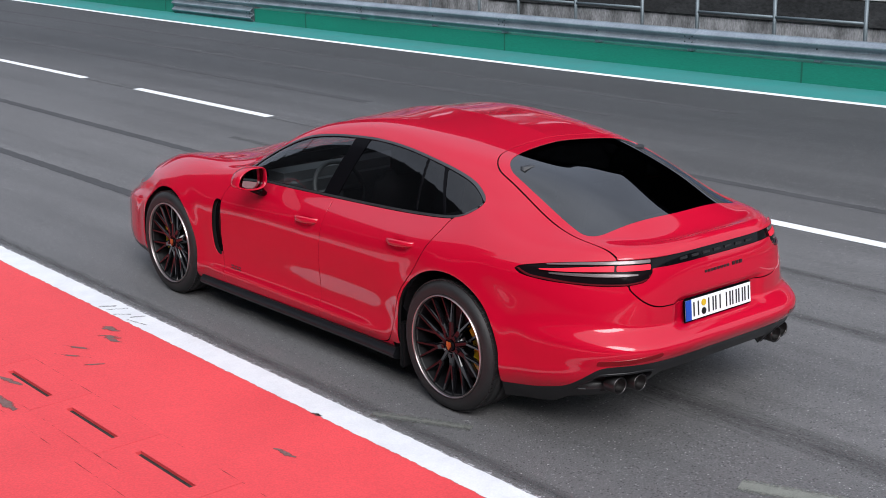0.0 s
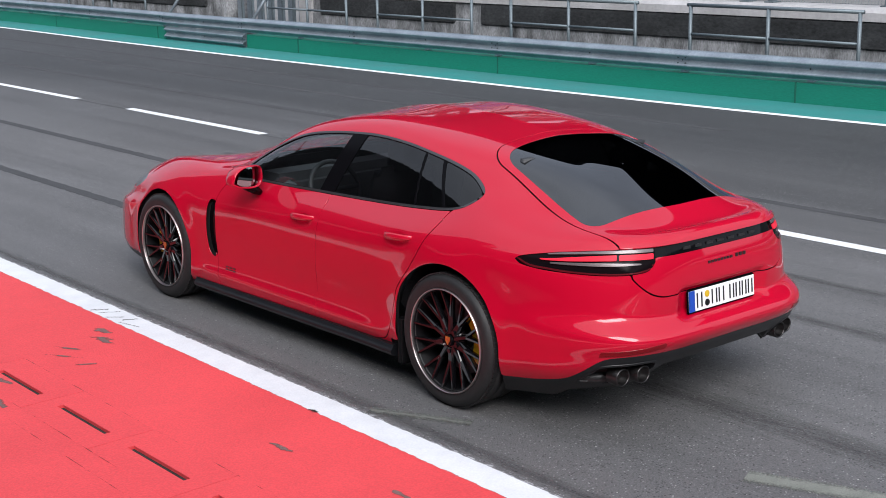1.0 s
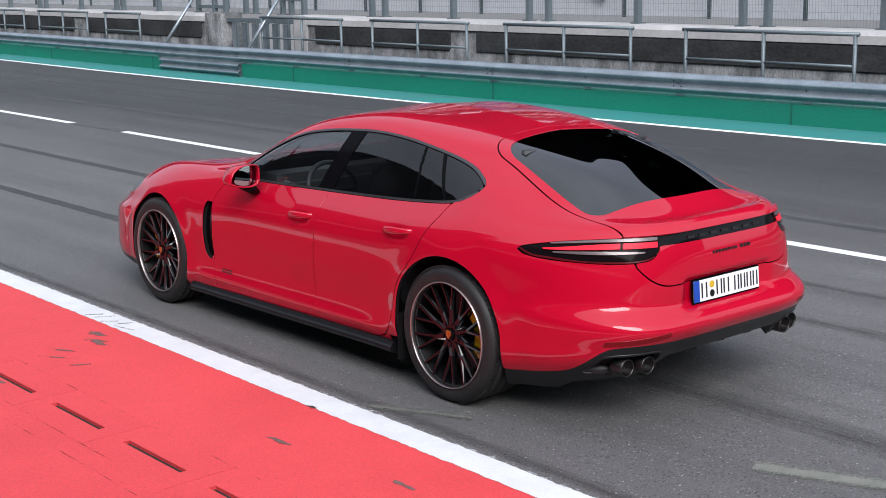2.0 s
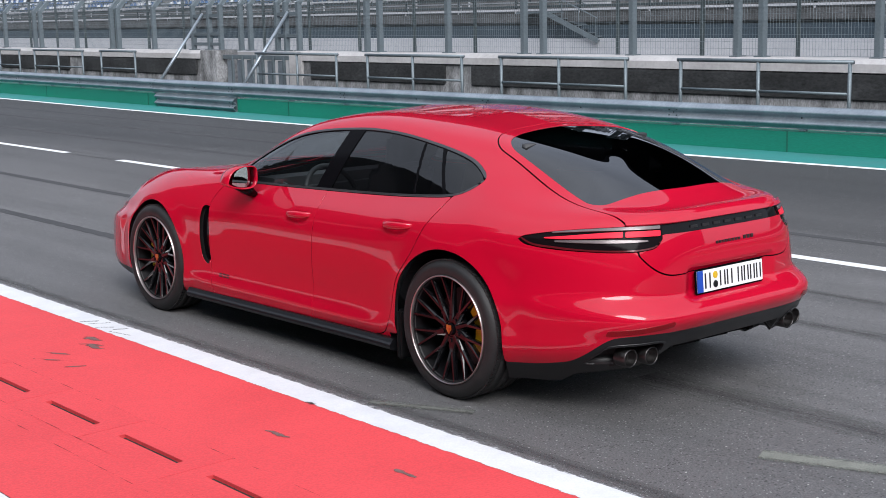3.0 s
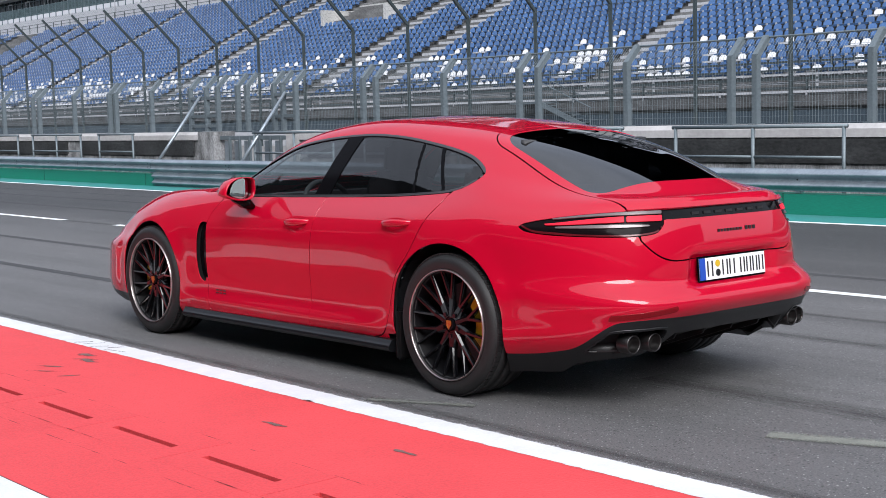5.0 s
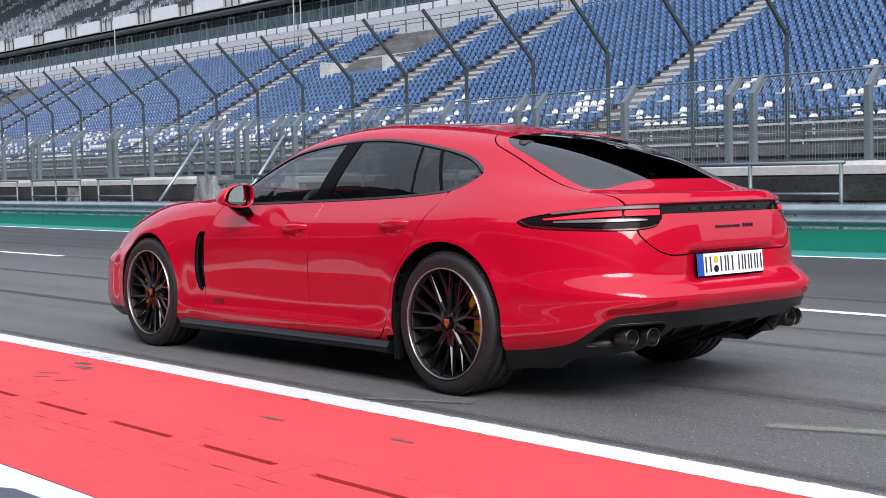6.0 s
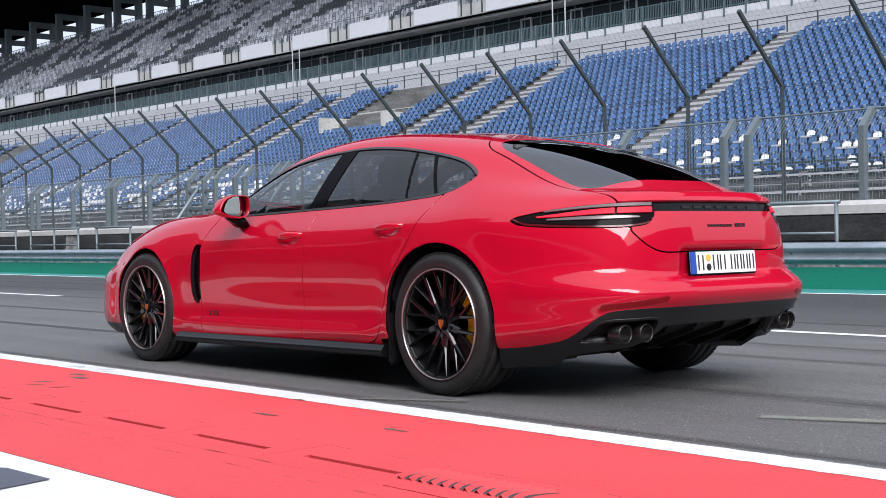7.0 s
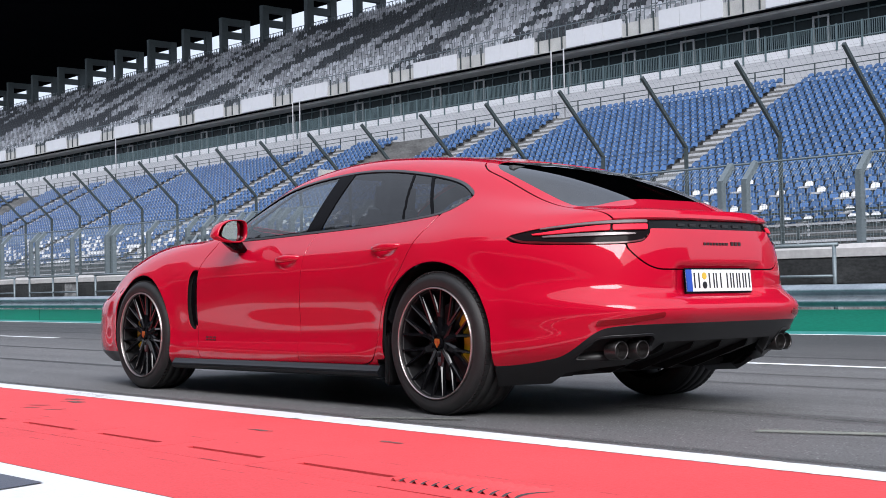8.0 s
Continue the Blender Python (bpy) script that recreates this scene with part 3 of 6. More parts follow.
def seat_shape(wide=0.5, back=0.36, deep=0.4):
    """Bucket seat facing -x: pan, curved back with a rounded top."""
    V = [(-deep / 2, -wide / 2, 0.3), (-deep / 2, wide / 2, 0.3), (deep / 2, wide / 2, 0.27), (deep / 2, -wide / 2, 0.27)]
    V += [(deep / 2 + 0.06, -wide / 2, 0.27 + back * 0.7), (deep / 2 + 0.08, -wide / 4, 0.27 + back), (deep / 2 + 0.08, wide / 4, 0.27 + back), (deep / 2 + 0.06, wide / 2, 0.27 + back * 0.7)]
    V += [(-deep / 2 + 0.02, -wide / 2, 0.22), (-deep / 2 + 0.02, wide / 2, 0.22)]
    F = [(0, 1, 2, 3), (3, 2, 7, 6, 5, 4), (8, 9, 1, 0)]
    return np.array(V), F


def seat_field(name, places, material, label, shape):
    V, F = shape
    n = len(V)
    P = np.array(places)
    allv = (V[None, :, :] + P[:, None, :]).reshape(-1, 3)
    faces = [tuple(k * n + i for i in f) for k in range(len(P)) for f in F]
    return tagged(mesh_ob(name, allv.tolist(), faces, material), label, "stadium seats", kind="stuff")


rng = np.random.RandomState(4)
PITCH = 0.49
AISLES = [3.5, 19.2, 35.0, 51.4, 57.7, 74.6, 79.6, 97.8, 112.9, 118.2, 135.0, 151.0, 156.3, 173.0, 189.0, 194.0, 211.0]
blue, white = [], []
for i in range(1, ROWS_N):
    for k in range(int(230 / PITCH)):
        y = 2 + k * PITCH
        if any(a - 0.1 < y < a + 1.7 for a in AISLES) or 62.3 < y < 69.5 and i > 16 or 126.5 < y < 133.0 and i > 18:
            continue
        p = (X0 + i * ROW_D + 0.3, y, Z0 + i * ROW_H - 0.02)
        clump = noise.noise((y * 0.35, i * 0.5, 3.0))
        low = max(0.0, 1 - (i - 1) / 8.0)
        if low > 0 and rng.rand() < (0.17 + 0.25 * min(1.0, max(0.0, (y - 30) / 40))) * low + 0.85 * low * max(0, clump * 1.8):
            white.append(p)
        else:
            blue.append(p)
SEAT = seat_shape(0.4, 0.27, 0.34)
def single_seats(places, material, label, group):
    """Seats that stand nearest, each a thing of its own on one mesh."""
    ob = mesh_ob("stadium_seat", SEAT[0].tolist(), SEAT[1], material)
    tagged(ob, label, "stadium seat", group)
    ob.location = places[0]
    for p in places[1:]:
        o = new("stadium_seat", ob.data)
        o.location = p
        tagged(o, label, "stadium seat", group)


near_white = [p for p in white if p[1] < 62][:260]
near_blue = [p for p in blue if 27 < p[1] < 38 and p[2] < Z0 + 10.5 * ROW_H][:240]
single_seats(near_white, M["white_seat"], "white plastic stadium seat among the blue rows", "white seats")
single_seats(near_blue, M["blue_seat"], "blue plastic stadium seat on the lower terrace", "blue seats")
near_set = set(near_white) | set(near_blue)
white = [p for p in white if p not in near_set]
blue = [p for p in blue if p not in near_set]
seat_field("blue_seats", blue, M["blue_seat"], "rows of blue plastic stadium seats on the lower terrace", SEAT)
seat_field("white_seats", white, M["white_seat"], "scattered white plastic stadium seats in the lowest rows", SEAT)

# upright brackets stand between neighbouring seats
_b = PITCH / 2
BRACKET = (np.array([(-0.17, _b - 0.035, 0.1), (-0.17, _b + 0.035, 0.1), (-0.2, _b + 0.045, 0.3), (-0.2, _b - 0.045, 0.3), (0.1, _b - 0.03, 0.1), (0.1, _b + 0.03, 0.1), (0.06, _b + 0.035, 0.3), (0.06, _b - 0.035, 0.3)]), [(0, 1, 2, 3), (1, 5, 6, 2), (4, 0, 3, 7), (3, 2, 6, 7)])
seat_field("seat_brackets", [p for p in blue + white + near_blue + near_white if p[1] < 130], M["seat_steel"], "pale steel brackets under the stadium seats", BRACKET)
step_me = None
for a in AISLES[1:10]:
    e = new("stair_flight")
    e.location = (X0, a, Z0)
    tagged(e, "pale concrete stair flight between seat blocks", "stairs", "terrace stairs", kind="structure")
    for i in range(1, ROWS_N):
        if step_me is None:
            b = bmesh.new()
            box(b, -0.317, 0.0, 0.0, 1.6, -ROW_H, -ROW_H * 0.5, 0.01)
            st = part("step", b, M["pale_wall"], e)
            step_me = st.data
        else:
            st = new("step", step_me)
            st.parent = e
        st.location = (i * ROW_D, 0, i * ROW_H)

# walkway behind the lower tier, wall, suites
sweep_y("walkway_wall", [(XB, ZB), (XB, ZB + 0.15), (XB + 1.6, ZB + 0.15), (XB + 1.7, ZB + 1.9), (XB + 2.4, ZB + 1.9), (XB + 2.4, -0.3), (XB, -0.3)], -20, 250, M["pale_wall"], closed=True)
tagged(bpy.data.objects["walkway_wall"], "pale wall behind the lower terrace walkway", "wall", kind="structure")
SX = XB + 1.7
sweep_y("suite_floor", [(SX, 12.75), (SX, 13.18), (SX + 3.2, 13.18), (SX + 3.2, 12.75)], -20, 250, M["white_panel"], closed=True)
tagged(bpy.data.objects["suite_floor"], "white edge of the suite balcony", "balcony", kind="structure")
sweep_y("suite_glazing", [(SX + 1.5, 13.08), (SX + 1.5, 15.6), (SX + 1.7, 15.6), (SX + 1.7, 13.08)], -20, 250, M["suite_glass"], closed=True)
tagged(bpy.data.objects["suite_glazing"], "dark window band of the hospitality suites", "window band", kind="structure")
sweep_y("suite_ceiling", [(SX - 0.6, 15.46), (SX - 0.6, 15.54), (SX + 6, 15.54), (SX + 6, 15.46)], -20, 250, M["shade_black"], closed=True)
tagged(bpy.data.objects["suite_ceiling"], "soffit above the suite balcony, its shade put into a near-black colour", "soffit", kind="structure")
# upper tier
UX, UZ, UN, UD, UH = SX - 0.7, 15.62, 20, 0.76, 0.524
prof = []
for i in range(UN):
    prof += [(UX + 0.5 + i * UD, UZ + 0.2 + (i - 1) * UH), (UX + 0.5 + i * UD, UZ + 0.2 + i * UH)]
prof += [(UX + 0.5 + UN * UD, UZ + 0.2 + (UN - 1) * UH), (UX + 0.5 + UN * UD, UZ)]
sweep_y("upper_tier", prof, -20, 250, M["concrete"], closed=True)
tagged(bpy.data.objects["upper_tier"], "steep grey concrete terrace of the upper stand", "grandstand terrace", kind="structure")
grey, dark = [], []
for i in range(UN):
    for k in range(int(230 / PITCH)):
        y = 2 + k * PITCH
        if y > 40 and k % 1 == 0:
            p = (UX + 0.85 + i * UD, y, UZ + 0.2 + i * UH)
            q = 0.75 * noise.noise(((y + 0.3 * i) * 0.24, i * 0.12, 7.0)) + 0.55 * noise.noise(((y + 0.3 * i) * 0.6, i * 0.3, 1.0)) + 0.14 * (rng.rand() - 0.5)
            (dark if q > 0.15 - 0.012 * max(0, i - 8) else grey).append(p)
USEAT = seat_shape(0.46, 0.5, 0.36)
seat_field("grey_seats", grey, M["grey_seat"], "rows of light grey seats on the upper terrace", USEAT)
seat_field("charcoal_seats", dark, M["charcoal_seat"], "patches of charcoal seats on the upper terrace", USEAT)
UXB, UZB = UX + 0.5 + UN * UD, UZ + 0.2 + (UN - 1) * UH
# fascia panels
for i in range(28):
    y0 = 18.36 + i * 7.61
    e = new("fascia_panel")
    e.location = (UX, y0, UZ)
    tagged(e, "white fascia panel on the upper stand edge", "fascia panel", "fascia panels")
    for k in range(3):
        bm = bmesh.new()
        box(bm, -0.08, -0.004, k * 1.57, k * 1.57 + 1.555, -0.07, 1.08, 0.008)
        part("panel", bm, M["white_panel"], e)
    for y in (5.1, 6.2, 7.2):
        bm = bmesh.new()
        box(bm, -0.1, -0.02, y - 0.04, y + 0.04, -0.05, 1.15, 0.006)
        part("bracket", bm, M["dark_post"], e)
sweep_y("upper_edge", [(UX, UZ - 0.1), (UX, UZ + 0.75), (UX + 0.3, UZ + 0.75), (UX + 0.3, UZ - 0.1)], -20, 250, M["concrete"], closed=True)
tagged(bpy.data.objects["upper_edge"], "grey concrete edge beam of the upper stand", "edge beam", kind="structure")


def portal(y):
    e = new("roof_frame")
    e.location = (73.35, y, UZB - 0.2)
    tagged(e, "grey concrete portal frame carrying the stand roof", "roof frame", "roof frames")
    for x in (0.0, 2.9):
        b = bmesh.new()
        box(b, x - 0.4, x + 0.4, -0.3, 0.3, -1.0, 4.5, 0.02)
        part("column", b, M["column"], e)
    for z in (2.7, 4.15):
        b = bmesh.new()
        box(b, 0.4, 2.5, -0.25, 0.25, z - 0.38, z + 0.34, 0.02)
        part("crossbeam", b, M["column"], e)
    return e


pf = portal(55.56)
for i in range(1, 24):
    copy_thing(pf, pose(73.35, 55.56 + 7.93 * i, UZB - 0.2))
sweep_y("stand_roof", [(UXB + 5, UZB + 4.3), (UX - 14, UZB + 11.5), (UX - 14, UZB + 12.2), (UXB + 5, UZB + 6)], -20, 250, M["shade_black"], closed=True)
tagged(bpy.data.objects["stand_roof"], "underside of the cantilevered grandstand roof, its shade put into a near-black colour", "roof", kind="structure")

# ---- the car ----
M["car_paint"] = mat("car_paint", (0.45, 0.0012, 0.021), 0.5, vary=0.02, scale=2, fine=900, bump=0.0, coat=1.0, second=(0.435, 0.0012, 0.02), spec=0.05)
M["car_paint"].node_tree.nodes["Principled BSDF"].inputs["Coat IOR"].default_value = 1.48
M["black_plastic"] = mat("black_plastic", (0.01, 0.0105, 0.012), 0.38, vary=0.1, scale=5, fine=300, bump=0.04, spec=0.4)
M["gloss_black"] = mat("gloss_black", (0.004, 0.004, 0.005), 0.08, vary=0.1, scale=5, fine=200, bump=0.0, spec=0.12)
M["trim_black"] = mat("trim_black", (0.004, 0.004, 0.005), 0.12, vary=0.1, scale=5, fine=200, bump=0.0, spec=0.03)
M["moulding"] = mat("moulding", (0.07, 0.073, 0.078), 0.32, metal=0.6, vary=0.08, scale=5, fine=200, bump=0.0)
M["sill_black"] = mat("sill_black", (0.007, 0.0075, 0.009), 0.28, vary=0.1, scale=5, fine=200, bump=0.02, spec=0.35)
M["diffuser_black"] = mat("diffuser_black", (0.005, 0.0052, 0.006), 0.5, vary=0.15, scale=5, fine=300, bump=0.04, spec=0.3)
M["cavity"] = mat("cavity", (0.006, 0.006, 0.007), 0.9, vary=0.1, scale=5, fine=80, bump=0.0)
M["tyre"] = mat("tyre", (0.012, 0.012, 0.013), 0.55, vary=0.18, scale=8, fine=120, bump=0.1, second=(0.018, 0.018, 0.018), spec=0.35)
M["rim_black"] = mat("rim_black", (0.004, 0.004, 0.005), 0.1, vary=0.08, scale=8, fine=100, bump=0.0, spec=0.15, coat=0.4)
M["rim_barrel"] = mat("rim_barrel", (0.004, 0.004, 0.005), 0.5, vary=0.1, scale=8, fine=100, bump=0.0, spec=0.12)
M["rim_lip"] = mat("rim_lip", (0.48, 0.42, 0.41), 0.3, metal=1.0, vary=0.05, scale=8, fine=200, bump=0.0)
M["disc_steel"] = mat("disc_steel", (0.06, 0.06, 0.063), 0.4, metal=1.0, vary=0.15, scale=10, fine=90, bump=0.05)
M["caliper_yellow"] = mat("caliper_yellow", (0.65, 0.42, 0.01), 0.35, vary=0.06, scale=12, fine=90, bump=0.02, coat=0.5)
M["exhaust_steel"] = mat("exhaust_steel", (0.07, 0.066, 0.066), 0.42, metal=1.0, vary=0.1, scale=14, fine=120, bump=0.0)
M["soot"] = mat("soot", (0.022, 0.02, 0.019), 0.6, vary=0.2, scale=20, fine=120, bump=0.05)
M["lamp_red"] = mat("lamp_red", (0.8, 0.022, 0.05), 0.35, vary=0.05, scale=12, fine=120, bump=0.0, spec=0.12)
M["lamp_smoke"] = mat("lamp_smoke", (0.006, 0.004, 0.005), 0.1, vary=0.1, scale=12, fine=100, bump=0.0, spec=0.04)
M["lamp_clear"] = mat("lamp_clear", (0.13, 0.105, 0.108), 0.3, metal=0.4, vary=0.1, scale=12, fine=100, bump=0.0, coat=0.25)
M["lamp_edge"] = mat("lamp_edge", (0.09, 0.006, 0.01), 0.12, vary=0.1, scale=12, fine=300, bump=0.0, spec=0.4)
M["reflector_red"] = mat("reflector_red", (0.2, 0.003, 0.008), 0.14, vary=0.1, scale=12, fine=300, bump=0.05, spec=0.3)
M["plate_white"] = mat("plate_white", (0.8, 0.81, 0.82), 0.4, vary=0.03, scale=10, fine=100, bump=0.0)
M["plate_blue"] = mat("plate_blue", (0.01, 0.06, 0.38), 0.4, vary=0.03, scale=10, fine=100, bump=0.0)
M["ink"] = mat("ink", (0.012, 0.012, 0.013), 0.5, vary=0.05, scale=10, fine=100, bump=0.0)
M["badge"] = mat("badge", (0.02, 0.012, 0.013), 0.35, vary=0.05, scale=10, fine=100, bump=0.0)
M["letter_black"] = mat("letter_black", (0.022, 0.022, 0.024), 0.45, vary=0.05, scale=10, fine=100, bump=0.0, spec=0.3)
M["crest"] = mat("crest", (0.45, 0.2, 0.03), 0.35, metal=0.5, vary=0.1, scale=60, fine=200, bump=0.0, second=(0.4, 0.02, 0.01))
M["leather"] = mat("leather", (0.035, 0.036, 0.04), 0.6, vary=0.1, scale=6, fine=150, bump=0.08)
M["side_glass"] = glass_mat("side_glass", (0.7, 0.75, 0.74), base=0.09)
M["privacy_glass"] = glass_mat("privacy_glass", (0.18, 0.18, 0.19), base=0.06)
M["rear_glass"] = glass_mat("rear_glass", (0.06, 0.063, 0.067), base=0.15)
M["mirror_face"] = mat("mirror_face", (0.24, 0.27, 0.28), 0.02, metal=1.0, vary=0.01, scale=2, fine=20, bump=0.0)


def spline(knots):
    """Natural cubic curve through (t, value) knots, straight beyond its ends."""
    k = sorted(knots)
    t, f = np.array([a for a, _ in k], float), np.array([b for _, b in k], float)
    n = len(t)
    h = np.diff(t)
    A, r = np.eye(n), np.zeros(n)
    for i in range(1, n - 1):
        A[i, i - 1:i + 2] = h[i - 1] / 6, (h[i - 1] + h[i]) / 3, h[i] / 6
        r[i] = (f[i + 1] - f[i]) / h[i] - (f[i] - f[i - 1]) / h[i - 1]
    m = np.linalg.solve(A, r)

    def at(q):
        q = np.asarray(q, float)
        c = np.clip(q, t[0], t[-1])
        i = np.clip(np.searchsorted(t, c) - 1, 0, n - 2)
        a, b = t[i + 1] - c, c - t[i]
        s = m[i] * a ** 3 / (6 * h[i]) + m[i + 1] * b ** 3 / (6 * h[i]) + (f[i] / h[i] - m[i] * h[i] / 6) * a + (f[i + 1] / h[i] - m[i + 1] * h[i] / 6) * b
        first = (f[1] - f[0]) / h[0] - m[1] * h[0] / 6
        final = (f[-1] - f[-2]) / h[-1] + m[-2] * h[-1] / 6
        return s + np.where(q < t[0], (q - t[0]) * first, 0) + np.where(q > t[-1], (q - t[-1]) * final, 0)
    return at


YC = 1.4
RINGS = []


def ring(level, front, rear, nf, nr, wide, high):
    """One level line round the left half: from the nose's middle round the flank to the tail's middle."""
    RINGS.append((level, front, rear, nf, nr, spline(wide), spline(high)))


# underside edge, sill, lower door, bumper ledge, flank, shoulder, belt, glass middle, roof rail, crown, spine
ring(0.00, 3.86, -0.86, 6.5, 4.6, [(3.7, 0.885), (2.4, 0.885), (1.2, 0.885), (0.4, 0.89), (-0.9, 0.86)], [(3.7, 0.16), (2.0, 0.17), (0.5, 0.172), (-0.4, 0.155), (-0.9, 0.205)])
ring(0.09, 3.915, -0.985, 6.8, 5.2, [(3.7, 0.925), (2.9, 0.935), (2.2, 0.925), (1.2, 0.922), (0.5, 0.935), (0, 0.945), (-0.9, 0.91)], [(3.8, 0.22), (2.5, 0.215), (1.2, 0.235), (0.4, 0.265), (-0.5, 0.275), (-1.0, 0.33)])
ring(0.26, 3.95, -1.075, 7.0, 5.4, [(3.7, 0.93), (3.2, 0.952), (2.9, 0.957), (2.4, 0.935), (1.8, 0.918), (1.2, 0.916), (0.6, 0.933), (0.2, 0.957), (-0.2, 0.96), (-0.6, 0.945), (-1.0, 0.92)], [(3.8, 0.38), (2.5, 0.39), (1.2, 0.39), (0.3, 0.41), (-0.5, 0.42), (-1.1, 0.44)])
ring(0.41, 3.95, -1.105, 7.0, 4.9, [(3.7, 0.922), (3.2, 0.956), (2.9, 0.962), (2.4, 0.942), (1.8, 0.93), (1.2, 0.932), (0.6, 0.946), (0.2, 0.967), (-0.1, 0.97), (-0.5, 0.955), (-0.9, 0.945)], [(3.9, 0.51), (3.0, 0.56), (1.2, 0.56), (0.0, 0.57), (-0.6, 0.56), (-1.1, 0.545)])
ring(0.455, 3.955, -1.062, 6.7, 4.8, [(3.7, 0.918), (3.2, 0.954), (2.9, 0.96), (2.4, 0.941), (1.8, 0.932), (1.2, 0.934), (0.6, 0.948), (0.2, 0.967), (-0.1, 0.969), (-0.5, 0.954), (-0.9, 0.943)], [(3.9, 0.54), (3.0, 0.605), (1.2, 0.605), (0.0, 0.615), (-0.6, 0.6), (-1.1, 0.575)])
ring(0.57, 3.925, -1.035, 5.6, 4.6, [(3.7, 0.902), (3.2, 0.942), (2.9, 0.95), (2.4, 0.935), (1.8, 0.932), (1.2, 0.935), (0.6, 0.948), (0.2, 0.96), (-0.1, 0.963), (-0.5, 0.95), (-0.9, 0.935)], [(3.9, 0.58), (3.0, 0.69), (1.2, 0.71), (0.0, 0.73), (-0.6, 0.71), (-1.0, 0.64)])
ring(0.72, 3.875, -1.028, 4.8, 4.4, [(3.7, 0.875), (3.2, 0.912), (2.9, 0.918), (2.4, 0.9), (1.8, 0.897), (1.2, 0.9), (0.6, 0.91), (0.2, 0.928), (-0.1, 0.932), (-0.5, 0.92), (-0.9, 0.9)], [(3.85, 0.65), (3.4, 0.757), (3.0, 0.81), (2.4, 0.815), (1.2, 0.845), (0.4, 0.87), (-0.1, 0.88), (-0.6, 0.865), (-1.0, 0.82)])
ring(0.84, 3.78, -0.99, 4.0, 4.3, [(3.6, 0.79), (3.0, 0.84), (2.4, 0.845), (1.8, 0.835), (1.2, 0.828), (0.6, 0.82), (0.2, 0.825), (-0.2, 0.84), (-0.6, 0.84), (-1.0, 0.84)], [(3.75, 0.695), (3.4, 0.835), (3.0, 0.898), (2.6, 0.912), (2.2, 0.92), (1.8, 0.925), (1.2, 0.945), (0.6, 0.965), (0.2, 0.985), (-0.1, 0.99), (-0.4, 0.965), (-0.7, 0.952), (-0.98, 0.955)])
ring(1.06, 3.58, -0.90, 3.2, 4.0, [(3.5, 0.7), (3.0, 0.74), (2.4, 0.75), (2.0, 0.742), (1.5, 0.728), (1.0, 0.715), (0.5, 0.705), (0, 0.7), (-0.4, 0.7), (-0.9, 0.72)], [(3.55, 0.795), (3.3, 0.88), (3.0, 0.932), (2.7, 0.952), (2.4, 0.965), (2.2, 0.985), (2.0, 1.05), (1.8, 1.1), (1.5, 1.135), (1.0, 1.155), (0.5, 1.16), (0.2, 1.145), (0, 1.12), (-0.3, 1.07), (-0.6, 1.02), (-0.9, 0.983)])
ring(1.31, 3.3, -0.74, 2.6, 3.6, [(3.2, 0.52), (2.8, 0.58), (2.4, 0.61), (2.0, 0.615), (1.6, 0.6), (1.2, 0.585), (0.8, 0.575), (0.4, 0.565), (0, 0.545), (-0.4, 0.52), (-0.7, 0.5)], [(3.3, 0.83), (3.0, 0.91), (2.7, 0.96), (2.45, 0.98), (2.2, 1.03), (2.0, 1.12), (1.8, 1.21), (1.6, 1.275), (1.4, 1.31), (1.1, 1.335), (0.8, 1.335), (0.4, 1.305), (0, 1.25), (-0.3, 1.185), (-0.5, 1.13), (-0.74, 1.05)])
ring(1.6, 2.9, -0.45, 2.6, 3.4, [(2.8, 0.26), (2.4, 0.31), (2.0, 0.325), (1.2, 0.31), (0.4, 0.3), (-0.4, 0.28)], [(2.9, 0.945), (2.65, 0.975), (2.4, 0.995), (2.2, 1.05), (2.0, 1.15), (1.8, 1.24), (1.6, 1.31), (1.4, 1.35), (1.1, 1.382), (0.8, 1.38), (0.4, 1.35), (0.1, 1.305), (-0.2, 1.245), (-0.45, 1.18)])
ring(1.9, 2.75, -0.35, 2.6, 3.4, [(2.4, 0.0), (0, 0.0)], [(2.75, 0.97), (2.5, 0.99), (2.3, 1.015), (2.1, 1.105), (1.9, 1.205), (1.7, 1.285), (1.5, 1.345), (1.2, 1.39), (0.8, 1.392), (0.4, 1.363), (0.1, 1.313), (-0.15, 1.265), (-0.35, 1.215)])


def level_line(r, th):
    _, front, rear, nf, nr, wide, high = r
    c, s = np.cos(th), np.sin(th)
    fr = th < math.pi / 2
    n = np.where(fr, nf, nr)
    y = YC + np.where(fr, front - YC, YC - rear) * np.sign(c) * np.abs(c) ** (2 / n)
    return np.stack([-wide(y) * np.abs(s) ** (2 / n), y, high(y)], -1)


